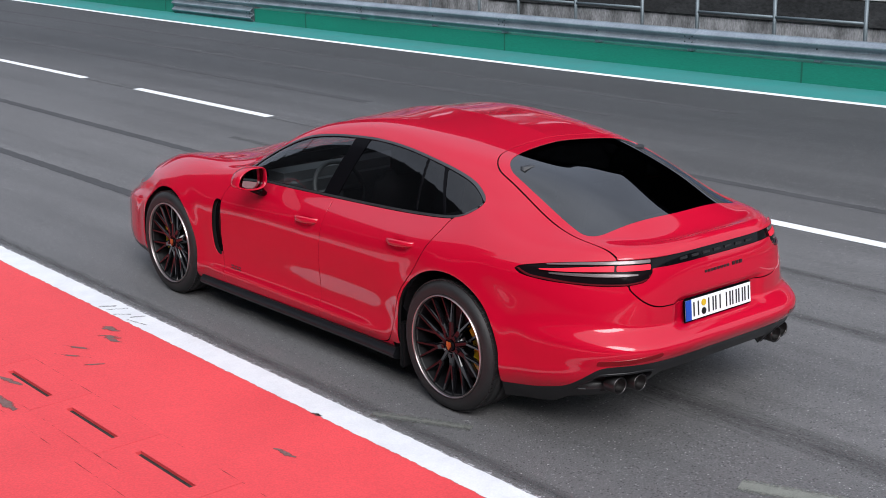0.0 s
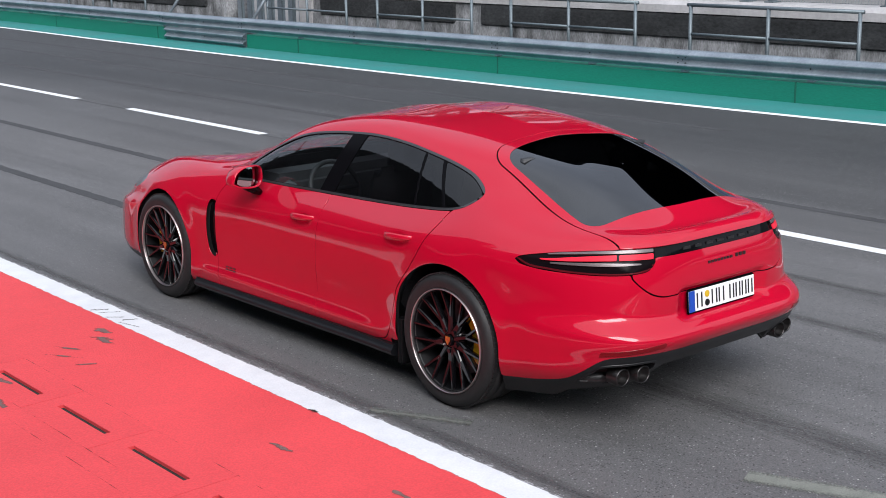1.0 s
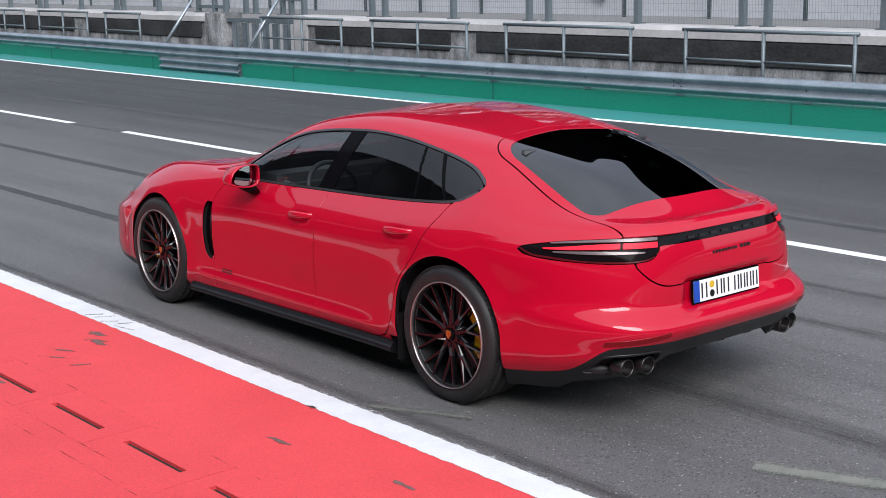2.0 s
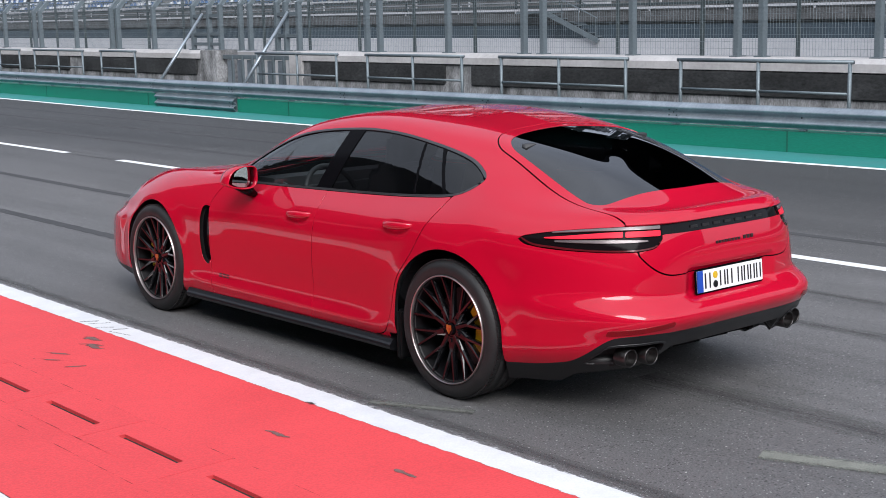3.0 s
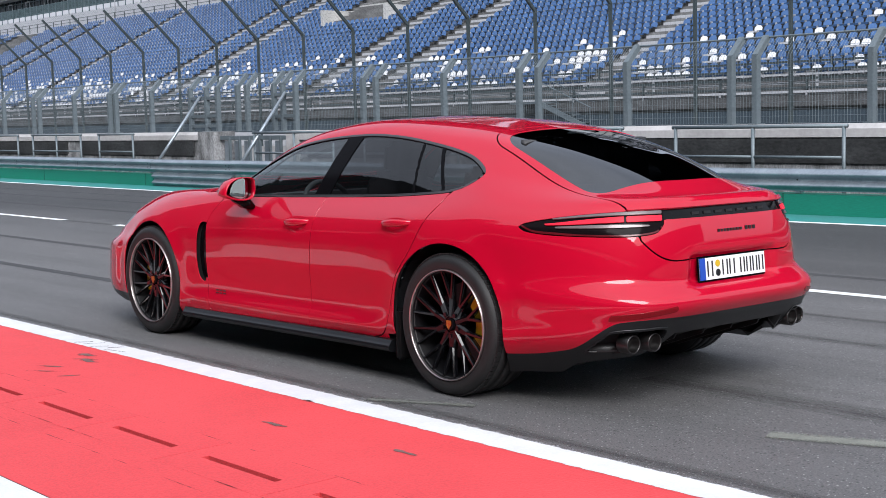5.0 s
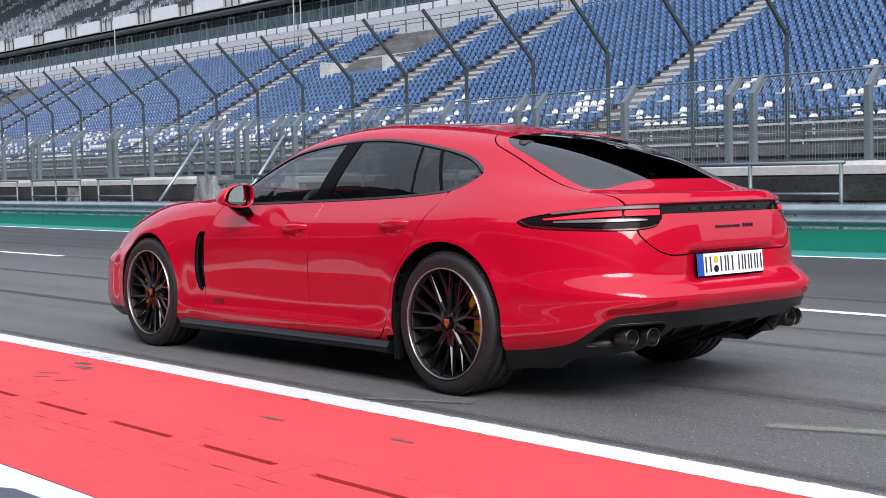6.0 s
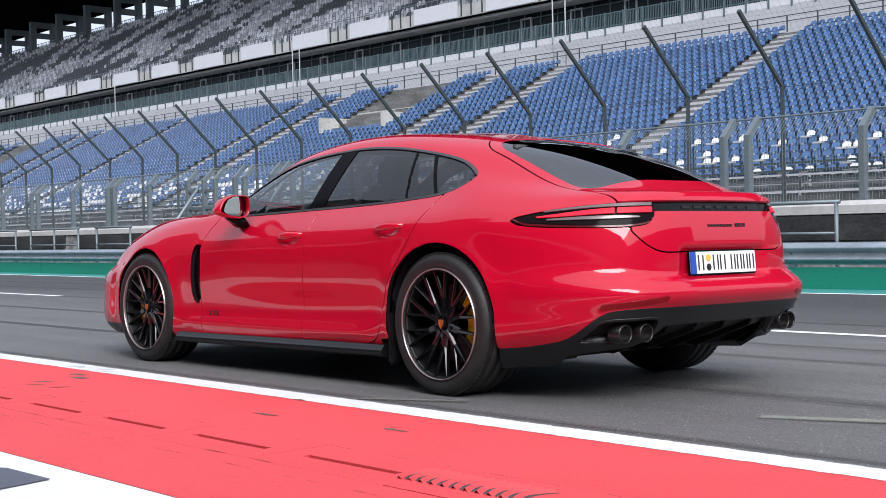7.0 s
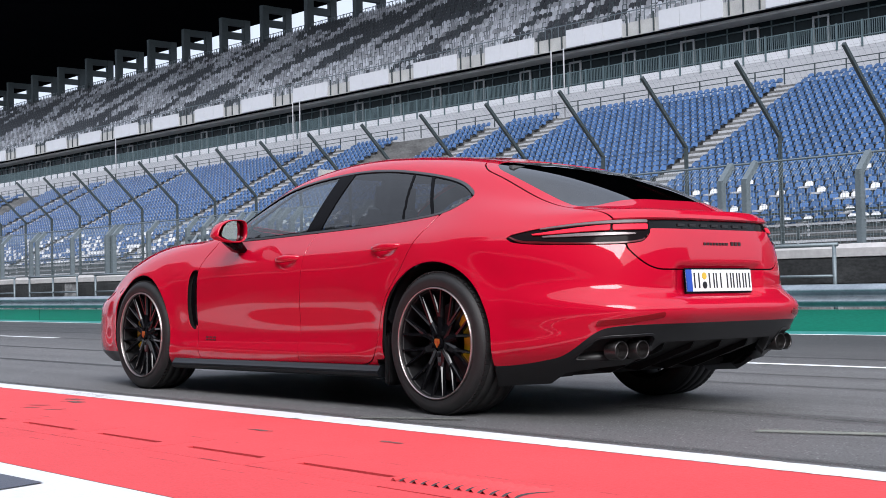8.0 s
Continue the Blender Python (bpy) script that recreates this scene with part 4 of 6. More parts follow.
def body_grid(nt=380, nv=150):
    u = np.linspace(0, 1, 6001)
    dense = math.pi * (u - np.sin(2 * math.pi * u) / (2 * math.pi) * 0.97)
    base = level_line(RINGS[5], dense)
    arc = np.concatenate([[0], np.cumsum(np.linalg.norm(np.diff(base, axis=0), axis=1))])
    th = np.interp(np.linspace(0, arc[-1], nt), arc, dense)
    th[0], th[-1] = 1e-7, math.pi - 1e-7
    C = np.stack([level_line(r, th) for r in RINGS])
    lv = [r[0] for r in RINGS]
    q = np.concatenate([np.linspace(0, 0.36, 30)[:-1], np.linspace(0.36, 0.50, 26)[:-1], np.linspace(0.50, 0.68, 16)[:-1], np.linspace(0.68, 0.88, 72)[:-1], np.linspace(0.88, 1.9, 80)])
    nv = len(q)
    B = np.stack([spline(list(zip(lv, np.eye(len(lv))[i])))(q) for i in range(len(lv))], 1)
    P = np.einsum("vk,ktc->tvc", B, C)
    P[0, :, 0] = P[-1, :, 0] = 0
    P[:, -1, 0] = 0
    dt, dv = np.gradient(P, axis=0), np.gradient(P, axis=1)
    N = np.cross(dt, dv)
    N /= np.linalg.norm(N, axis=2, keepdims=True) + 1e-12
    if N[nt // 2, nv // 3, 0] > 0:
        N = -N
    back = arc[-1] - np.linspace(0, arc[-1], nt)
    return P, N, np.repeat(back[:, None], nv, 1)


G, GN, GA = body_grid()


def step01(v):
    v = np.clip(v, 0, 1)
    return v * v * (3 - 2 * v)


def belt_z(y):
    return spline([(2.12, 0.945), (1.83, 0.935), (1.23, 0.95), (0.65, 0.968), (0.3, 0.988), (0.1, 1.01), (0.005, 1.05), (-0.04, 1.10)])(y)


def rail_z(y):
    return spline([(-0.04, 1.10), (0.04, 1.15), (0.15, 1.195), (0.34, 1.238), (0.62, 1.28), (0.86, 1.298), (1.08, 1.297), (1.40, 1.272), (1.65, 1.225), (1.88, 1.13), (2.05, 1.02), (2.12, 0.945)])(y)


# recess round the number plate
_d = step01((0.36 - np.abs(G[..., 0])) / 0.07) * step01((G[..., 2] - 0.562) / 0.03) * step01((0.732 - G[..., 2]) / 0.03) * (G[..., 1] < -0.7)
G[..., 1] += 0.026 * _d
# dished cups behind the door handles, flared arch lips, crease along the sill
_flank = step01((-G[..., 0] - 0.6) / 0.15)
_d = np.zeros(G.shape[:2])
for _y, _z in ((1.31, 0.79), (0.40, 0.825)):
    _d -= 0.016 * np.exp(-(((G[..., 1] - _y) / 0.075) ** 2 + ((G[..., 2] - _z) / 0.03) ** 2) ** 1.5)
for _y, _z, _r in ((2.95, 0.365, 0.385), (0.016, 0.363, 0.4)):
    _w = np.hypot(G[..., 1] - _y, G[..., 2] - _z) - _r
    _d += 0.005 * np.exp(-(_w / 0.045) ** 2) - 0.003 * np.exp(-((_w - 0.1) / 0.06) ** 2)
_d += 0.007 * np.exp(-((G[..., 2] - 0.285) / 0.028) ** 2) * step01((G[..., 1] - 0.5) / 0.25) * step01((2.6 - G[..., 1]) / 0.25)
_d -= 0.001 * np.exp(-((G[..., 2] - 0.36) / 0.04) ** 2) * step01((G[..., 1] - 0.5) / 0.25) * step01((2.6 - G[..., 1]) / 0.25)
G += GN * (_d * _flank)[..., None]
# side glass: one even curve from the belt to the roof rail in every section
for _i in range(G.shape[0]):
    _c = G[_i]
    _in = np.nonzero((_c[:, 0] < -0.42) & (_c[:, 1] < 2.14) & (_c[:, 1] > -0.05) & (_c[:, 2] > belt_z(_c[:, 1])) & (_c[:, 2] < rail_z(_c[:, 1])))[0]
    if len(_in) > 4:
        _a, _b = _c[_in[0]], _c[_in[-1]]
        _s = (_c[_in, 2] - _a[2]) / (_b[2] - _a[2])
        _h = 0.034 * math.hypot(_a[0] - _b[0], _a[2] - _b[2])
        _x = _a[0] + (_b[0] - _a[0]) * _s - 4 * _h * _s * (1 - _s)
        G[_i, _in, 0] = _x
_n = np.cross(np.gradient(G, axis=0), np.gradient(G, axis=1))
_n /= np.linalg.norm(_n, axis=2, keepdims=True) + 1e-12
GN = np.where((_n * GN).sum(2, keepdims=True) < 0, -_n, _n)


def way_round(x, y, z):
    """How far round from the tail's middle a place on the skin lies."""
    k = np.argmin(((G - np.array((x, y, z))) ** 2).sum(2))
    return float(GA.flat[k])


GX, GY, GZ = G[..., 0], G[..., 1], G[..., 2]
AX = -GX


def closed_curve(pts, n=8):
    """Rounds a polygon's corners."""
    p = np.array(pts, float)
    out = []
    for i in range(len(p)):
        a, b, c, d = p[i - 1], p[i], p[(i + 1) % len(p)], p[(i + 2) % len(p)]
        for j in range(n):
            t = j / n
            out.append(0.5 * (2 * b + (c - a) * t + (2 * a - 5 * b + 4 * c - d) * t * t + (3 * b - a - 3 * c + d) * t ** 3))
    return np.array(out)


def inside(pts, a, b):
    """Distance to a closed outline, positive inside."""
    best = np.full(a.shape, 9.0)
    odd = np.zeros(a.shape, bool)
    for p, q in zip(pts, np.roll(pts, -1, 0)):
        d = q - p
        t = np.clip(((a - p[0]) * d[0] + (b - p[1]) * d[1]) / (d @ d + 1e-12), 0, 1)
        best = np.minimum(best, np.hypot(a - p[0] - t * d[0], b - p[1] - t * d[1]))
        cross = (p[1] > b) != (q[1] > b)
        odd ^= cross & (a < d[0] * (b - p[1]) / (d[1] if d[1] else 1e-12) + p[0])
    return np.where(odd, best, -best)


def lower_of(*f):
    out = f[0]
    for g in f[1:]:
        out = np.minimum(out, g)
    return out


def soft_low(a, b, k=0.06):
    h = np.clip(0.5 + 0.5 * (b - a) / k, 0, 1)
    return b * (1 - h) + a * h - k * h * (1 - h)


def past(a, b, p, q):
    """Distance from the line p to q; positive on its left."""
    dx, dy = q[0] - p[0], q[1] - p[1]
    L = math.hypot(dx, dy)
    return (dx * (b - p[1]) - dy * (a - p[0])) / L


car = new("sports_saloon")
tagged(car, "glossy red four-door sports saloon with black wheels parked on asphalt", "car")
_p = Matrix.Translation((-0.85, 0, 0))
car.matrix_world = _p @ Matrix.Rotation(radians(0.68), 4, "Y") @ _p.inverted()


def skin(name, f, material, parent, lift=0.0, flange=0.014, sides=(1, -1), label="", joined=True, warp=None):
    """The body's surface where f is positive, with returned edges; both halves in one mesh, or one half."""
    nt, nv = f.shape
    V, NV, Fc, key = [], [], [], {}

    def grid_v(i, j):
        k = (i, j)
        if k not in key:
            key[k] = len(V)
            V.append(G[i, j] + GN[i, j] * lift)
            NV.append(GN[i, j])
        return key[k]

    def edge_v(a, b):
        k = (a, b) if a < b else (b, a)
        if k not in key:
            (i, j), (m, n) = k
            t = f[i, j] / (f[i, j] - f[m, n])
            nn = GN[i, j] * (1 - t) + GN[m, n] * t
            key[k] = len(V)
            V.append(G[i, j] * (1 - t) + G[m, n] * t + nn * lift)
            NV.append(nn)
        return key[k]
    pos = f > 0
    cnt = pos[:-1, :-1].astype(int) + pos[1:, :-1] + pos[:-1, 1:] + pos[1:, 1:]
    for i, j in zip(*np.nonzero(cnt)):
        q = [(i, j), (i + 1, j), (i + 1, j + 1), (i, j + 1)]
        poly = []
        for a, b in zip(q, q[1:] + q[:1]):
            if pos[a]:
                poly.append(grid_v(*a))
            if pos[a] != pos[b]:
                poly.append(edge_v(a, b))
        if len(poly) > 2:
            Fc.append(poly)
    if not Fc:
        return None
    V, NV = np.array(V), np.array(NV)
    if warp:
        V = warp(V, NV)
    # turn outwards
    p0, p1, p2 = (V[Fc[len(Fc) // 2][k]] for k in range(3))
    if np.dot(np.cross(p1 - p0, p2 - p0), NV[Fc[len(Fc) // 2][0]]) < 0:
        Fc = [p[::-1] for p in Fc]
    count = {}
    for p in Fc:
        for a, b in zip(p, p[1:] + p[:1]):
            count[(a, b)] = True
    rim = [(a, b) for a, b in count if (b, a) not in count and not (abs(V[a][0]) < 1e-6 and abs(V[b][0]) < 1e-6)] if flange else []
    allV, allF, loopN = [], [], []
    for s in sides:
        o = len(allV)
        allV += [(v[0] * s, v[1], v[2]) for v in V]
        for p in Fc:
            pp = p if s > 0 else p[::-1]
            allF.append([o + a for a in pp])
            loopN += [(NV[a][0] * s, NV[a][1], NV[a][2]) for a in pp]
        inner = {}
        for a, b in rim:
            for k in (a, b):
                if k not in inner:
                    inner[k] = len(allV)
                    w = V[k] - NV[k] * flange
                    allV.append((w[0] * s, w[1], w[2]))
            quad = [o + b, o + a, inner[a], inner[b]]
            allF.append(quad if s > 0 else quad[::-1])
            loopN += [(0, 0, 0)] * 4
    ob = mesh_ob(name, allV, allF, material, parent, label, smooth=True)
    ob.data.normals_split_custom_set(loopN)
    return ob


# outlines on the flank (y, z)
SIDE = closed_curve([(2.12, 0.945), (1.83, 0.935), (1.23, 0.95), (0.65, 0.968), (0.3, 0.988), (0.1, 1.01), (0.005, 1.05), (-0.027, 1.10), (0.04, 1.15), (0.15, 1.195), (0.34, 1.238), (0.62, 1.28), (0.86, 1.298), (1.08, 1.297), (1.40, 1.272), (1.65, 1.225), (1.88, 1.13), (2.05, 1.02)])
flank = np.where(GX < -0.42, 1.0, -1.0)
dlo = inside(SIDE, GY, GZ)
dlo = np.where(flank > 0, dlo, -0.5)
pane_f = lower_of(dlo - 0.014, past(GY, GZ, (1.15, 1.30), (1.26, 0.95)))
pane_r = lower_of(dlo - 0.014, past(GY, GZ, (1.13, 0.95), (1.02, 1.30)), past(GY, GZ, (0.36, 1.24), (0.185, 1.0)))
pane_q = lower_of(dlo - 0.014, past(GY, GZ, (0.165, 1.0), (0.34, 1.24)))
door_f = inside(closed_curve([(2.10, 1.0), (2.18, 0.91), (2.262, 0.79), (2.265, 0.6), (2.262, 0.42), (2.25, 0.28), (2.22, 0.21), (2.1, 0.2), (1.6, 0.205), (1.21, 0.212), (1.19, 0.24), (1.175, 0.5), (1.155, 0.72), (1.14, 0.92), (1.15, 1.0), (1.5, 1.03)], 6), GY, GZ)
door_r = inside(closed_curve([(1.12, 1.0), (1.14, 0.92), (1.155, 0.72), (1.175, 0.5), (1.19, 0.24), (1.17, 0.213), (0.9, 0.22), (0.6, 0.23), (0.49, 0.29), (0.43, 0.45), (0.38, 0.57), (0.27, 0.71), (0.19, 0.85), (0.13, 0.97), (0.15, 1.04), (0.6, 1.06)], 6), GY, GZ)
door_f = lower_of(np.where(flank > 0, door_f, -0.5), -dlo)
door_r = lower_of(np.where(flank > 0, door_r, -0.5), -dlo)
vent = np.where(flank > 0, inside(closed_curve([(2.264, 0.74), (2.3, 0.768), (2.345, 0.75), (2.37, 0.62), (2.362, 0.46), (2.325, 0.405), (2.28, 0.41), (2.262, 0.55)]), GY, GZ), -0.5)
arch = np.maximum(0.382 - np.hypot(GY - 2.95, GZ - 0.365), 0.398 - np.hypot(GY - 0.016, GZ - 0.363))
arch = np.where(AX > 0.6, arch, -0.5)
# tailgate and its glass
hx = spline([(0.3, 0.46), (0.1, 0.53), (-0.1, 0.562), (-0.3, 0.59), (-0.6, 0.615), (-0.85, 0.595), (-1.1, 0.575)])
side_g = hx(GY) - AX
low_g = GZ - 0.70
hatch = soft_low(soft_low(side_g - np.clip(0.8 - GZ, 0, 1) * 0.5, 0.19 - 0.35 * AX ** 2 - GY, 0.1), low_g, 0.12)
hatch = np.where(GY < 0.6, hatch, -0.5)
gx_ = spline([(0.2, 0.47), (0.0, 0.51), (-0.3, 0.548), (-0.7, 0.585)])
glass = soft_low(soft_low(gx_(GY) - AX, 0.125 - 0.42 * AX ** 2 - GY, 0.09), GY + 0.735 - 0.17 * AX ** 2, 0.09)
glass = np.where(GZ > 1.0, glass, -0.5)
# windscreen and bonnet
wind = soft_low(soft_low(spline([(2.35, 0.69), (2.0, 0.615), (1.6, 0.545), (1.4, 0.52)])(GY) - AX, 2.3 - 0.42 * AX ** 2 - GY, 0.05), GY - 1.5 + 0.35 * AX ** 2, 0.05)
wind = np.where(GZ > 0.96, wind, -0.5)
bonnet = soft_low(soft_low(spline([(2.3, 0.68), (2.8, 0.70), (3.3, 0.66), (3.6, 0.55)])(GY) - AX, GY - 2.36 + 0.42 * AX ** 2, 0.05), 3.62 - 0.5 * AX ** 2 - GY, 0.08)
bonnet = np.where(GZ > 0.72, bonnet, -0.5)
headlamp = np.where((flank > 0) & (GY > 3), inside(closed_curve([(3.3, 0.77), (3.42, 0.70), (3.6, 0.66), (3.72, 0.66), (3.74, 0.70), (3.6, 0.765), (3.42, 0.805)]), GY, GZ), -0.5)
# tail lamps by the way round from the tail's middle (a) and height
A_IN, A_TIP = way_round(-0.45, -0.95, 0.88), way_round(-0.905, -0.445, 0.87)
LU = (GA - A_IN) / (A_TIP - A_IN)
top_l = spline([(-0.5, 0.94), (0, 0.938), (0.3, 0.932), (0.6, 0.916), (0.85, 0.893), (0.95, 0.88), (1.0, 0.868), (1.02, 0.858)])
low_l = spline([(0, 0.872), (0.03, 0.845), (0.09, 0.826), (0.3, 0.816), (0.6, 0.819), (0.8, 0.824), (0.93, 0.833), (0.99, 0.845), (1.02, 0.86)])
lamp = np.where(LU < 1.1, lower_of(top_l(LU) - GZ, GZ - low_l(LU), LU * (A_TIP - A_IN)), -0.5)
strip_f = np.where(LU < 0.3, lower_of(top_l(LU) - GZ, GZ - 0.892, -LU * (A_TIP - A_IN) + 0.004), -0.5)
band = np.maximum(lamp, strip_f)
# black lower parts
dz = spline([(0, 0.448), (0.4, 0.448), (0.6, 0.446), (0.72, 0.438), (0.79, 0.418), (0.84, 0.378), (0.89, 0.332), (0.93, 0.305), (0.99, 0.288), (1.06, 0.275), (1.15, 0.262), (1.6, 0.25), (2.2, 0.245)])
skirt = np.where(GY < -0.1, dz(GA) - GZ, -0.5)
lip = np.where(GY > 3.1, 0.235 - GZ, -0.5)
GAP = 0.0034
foot_cut = np.where(AX > 0.6, lower_of(0.262 - GZ, 0.075 - np.abs(GY - 0.41)), -0.5)
holes = np.maximum.reduce([foot_cut, dlo, vent, arch, band, skirt, lip, glass, wind, headlamp])
body = lower_of(-holes, -(door_f + GAP), -(door_r + GAP), -(hatch + GAP), -(bonnet + GAP))
skin("body_shell", body, M["car_paint"], car, flange=0.003)
skin("front_door", lower_of(door_f - GAP, -arch, -vent - 0.001), M["car_paint"], car, sides=(1,), flange=0.003)
skin("front_door", lower_of(door_f - GAP, -arch, -vent - 0.001), M["car_paint"], car, sides=(-1,), flange=0.003)
skin("rear_door", lower_of(door_r - GAP, -arch, -foot_cut), M["car_paint"], car, sides=(1,), flange=0.003)
skin("rear_door", lower_of(door_r - GAP, -arch, -foot_cut), M["car_paint"], car, sides=(-1,), flange=0.003)
tailgate = skin("tailgate", lower_of(hatch - GAP, -glass, -band), M["car_paint"], car, flange=0.003)
skin("bonnet", lower_of(bonnet - GAP, -headlamp), M["car_paint"], car, flange=0.003)
# glazing
trim = lower_of(dlo - 0.001, -np.maximum.reduce([pane_f, pane_r, pane_q]))
for s in (1, -1):
    skin("window_trim", trim, M["trim_black"], car, lift=-0.002, flange=0.01, sides=(s,), label="satin black window surround and pillar")
    skin("window_moulding", lower_of(dlo - 0.0005, 0.0115 - dlo), M["moulding"], car, lift=0.001, flange=0.004, sides=(s,), label="slim satin grey moulding round the side glass")
    skin("front_window", pane_f, M["side_glass"], car, lift=-0.006, flange=0.004, sides=(s,), label="lightly tinted side window").visible_shadow = False
    skin("rear_window", pane_r, M["privacy_glass"], car, lift=-0.006, flange=0.004, sides=(s,), label="dark tinted rear door window")
    skin("quarter_window", pane_q, M["privacy_glass"], car, lift=-0.006, flange=0.004, sides=(s,), label="dark tinted quarter window")
    bar_f = lower_of(dlo - 0.015, 0.008 - np.abs(past(GY, GZ, (0.41, 0.99), (0.50, 1.27))))
    skin("window_bar", bar_f, M["trim_black"], car, lift=-0.003, flange=0.006, sides=(s,))
skin("tailgate_window", glass, M["rear_glass"], tailgate, lift=-0.003, flange=0.006, label="dark tinted sloping rear window")
skin("windscreen", wind, M["side_glass"], car, lift=-0.004, flange=0.006, label="clear curved windscreen").visible_shadow = False
for s in (1, -1):
    skin("headlamp", headlamp, M["lamp_clear"], car, lift=-0.004, flange=0.01, sides=(s,), label="clear headlamp lens")
    skin("wing_vent", vent, M["gloss_black"], car, lift=-0.03, flange=0.0, sides=(s,), label="black air outlet behind the front wheel")
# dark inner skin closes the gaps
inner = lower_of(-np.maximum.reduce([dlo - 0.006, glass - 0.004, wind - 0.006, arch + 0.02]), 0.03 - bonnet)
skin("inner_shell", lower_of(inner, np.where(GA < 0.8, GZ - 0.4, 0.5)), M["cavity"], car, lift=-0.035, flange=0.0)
# lower black parts
# the bumper's lower edge: low lips at the corners, open below the pipes, high over the diffuser
foot = np.where(GA < 1.0, GZ - np.interp(GA, [0.0, 0.38, 0.46, 0.54, 0.76, 0.86, 0.91, 0.95], [0.362, 0.362, 0.295, 0.26, 0.238, 0.222, 0.17, 0.1]), 0.5)
pocket = np.where(GY < -0.6, inside(closed_curve([(0.455, 0.392), (0.6, 0.394), (0.755, 0.386), (0.79, 0.362), (0.85, 0.297), (0.82, 0.287), (0.62, 0.289), (0.5, 0.294), (0.462, 0.33)], 5), GA, GZ), -0.5)
rear_skirt = skin("rear_skirt", lower_of(skirt, -arch, -pocket, foot), M["black_plastic"], car, lift=0.001, flange=0.05, label="matt black lower rear bumper with diffuser")
for s in (1, -1):
    skin("pocket_rim", lower_of(pocket + 0.009, -pocket + 0.001, skirt, foot), M["black_plastic"], rear_skirt, lift=0.005, flange=0.012, sides=(s,))
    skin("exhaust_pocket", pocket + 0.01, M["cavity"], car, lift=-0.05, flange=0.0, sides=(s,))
    refl_f = np.where(GY < -0.6, lower_of(0.0135 - np.abs(GZ - 0.474 + 0.145 * (AX - 0.6275)), AX - 0.5, 0.76 - AX), -0.5)
    skin("reflector", refl_f, M["reflector_red"], car, lift=0.003, flange=0.008, sides=(s,), label="red reflector strip in the bumper")
skin("front_lip", lower_of(lip, -arch), M["black_plastic"], car, lift=0.001)

# tail lamps
for s in (1, -1):
    tl = skin("tail_lamp", lamp, M["lamp_smoke"], car, lift=-0.006, flange=0.012, sides=(s,), label="smoked tail lamp with red light bars")

    def bar(name, zc, half, u0, u1, material, lift, label=""):
        z0 = spline(zc)(LU)
        k = A_TIP - A_IN
        hh = spline(half)(LU) if type(half) is list else half
        skin(name, lower_of(hh - np.abs(GZ - z0), (LU - u0) * k, (u1 - LU) * k, lamp - 0.004), material, tl, lift=lift, flange=0.008, sides=(s,), label=label)
    bar("light_bar", [(0, 0.900), (0.4, 0.893), (0.8, 0.872), (1, 0.868)], 0.0125, 0.02, 0.268, M["lamp_red"], 0.004, "red light bar")
    bar("light_bar", [(0, 0.900), (0.4, 0.893), (0.8, 0.872), (1, 0.868)], [(0.28, 0.0125), (0.55, 0.009), (0.83, 0.002)], 0.285, 0.83, M["lamp_red"], 0.004, "red light bar")
    bar("lens_bar", [(0, 0.926), (0.4, 0.919), (0.8, 0.894)], [(0, 0.007), (0.4, 0.006), (0.78, 0.002)], 0.02, 0.78, M["lamp_clear"], 0.004)
    bar("lens_bar", [(0, 0.868), (0.4, 0.866), (0.8, 0.858)], [(0.1, 0.003), (0.25, 0.006), (0.5, 0.0065), (0.75, 0.003)], 0.1, 0.75, M["lamp_clear"], 0.002)
    bar("lens_frame", [(0, 0.88), (0.03, 0.853), (0.09, 0.833), (0.3, 0.823), (0.6, 0.826), (0.8, 0.834), (0.93, 0.846), (1.0, 0.868)], 0.0045, 0.0, 1.0, M["lamp_edge"], 0.004)
    bar("lamp_seam", [(0, 0.88), (1, 0.88)], 0.06, 0.273, 0.282, M["cavity"], 0.001)
skin("light_strip", strip_f, M["gloss_black"], tailgate, lift=-0.010, flange=0.012, label="gloss black strip joining the tail lamps")
# brand lettering on the strip and tailgate stays plain bars
def tail_y(x, z):
    """Where the tail's skin lies at x, z."""
    d = (AX - abs(x)) ** 2 + (GZ - z) ** 2 + np.where(GY < 0, 0, 9)
    return float(GY.flat[np.argmin(d)])


def badge_bars(name, x0, x1, n, z, hgt, proud, material, parent, solid=0.74):
    w = (x1 - x0) / (n - 1 + solid)
    for i in range(n):
        b = bmesh.new()
        xm = x0 + (i + solid / 2) * w
        box(b, -w * solid / 2, w * solid / 2, -0.003, 0.003, -hgt / 2, hgt / 2, 0.001)
        o = part(name, b, material, parent)
        o.data.transform(Matrix.Translation((xm, tail_y(xm, z) - proud, z)) @ Matrix.Rotation(math.atan2(tail_y(xm + 0.04, z) - tail_y(xm - 0.04, z), 0.08), 4, "Z"))


badge_bars("letter_bar", -0.28, 0.28, 7, 0.911, 0.014, -0.008, M["letter_black"], tailgate, 0.6)
badge_bars("badge_bar", -0.125, 0.065, 8, 0.822, 0.013, 0.001, M["badge"], tailgate)
badge_bars("badge_bar", 0.09, 0.17, 3, 0.824, 0.018, 0.001, M["badge"], tailgate)


def flank_x(y, z):
    """How far out the flank's skin lies at y, z."""
    d = (GY - y) ** 2 + (GZ - z) ** 2 + np.where(AX > 0.6, 0, 9)
    return float(AX.flat[np.argmin(d)])


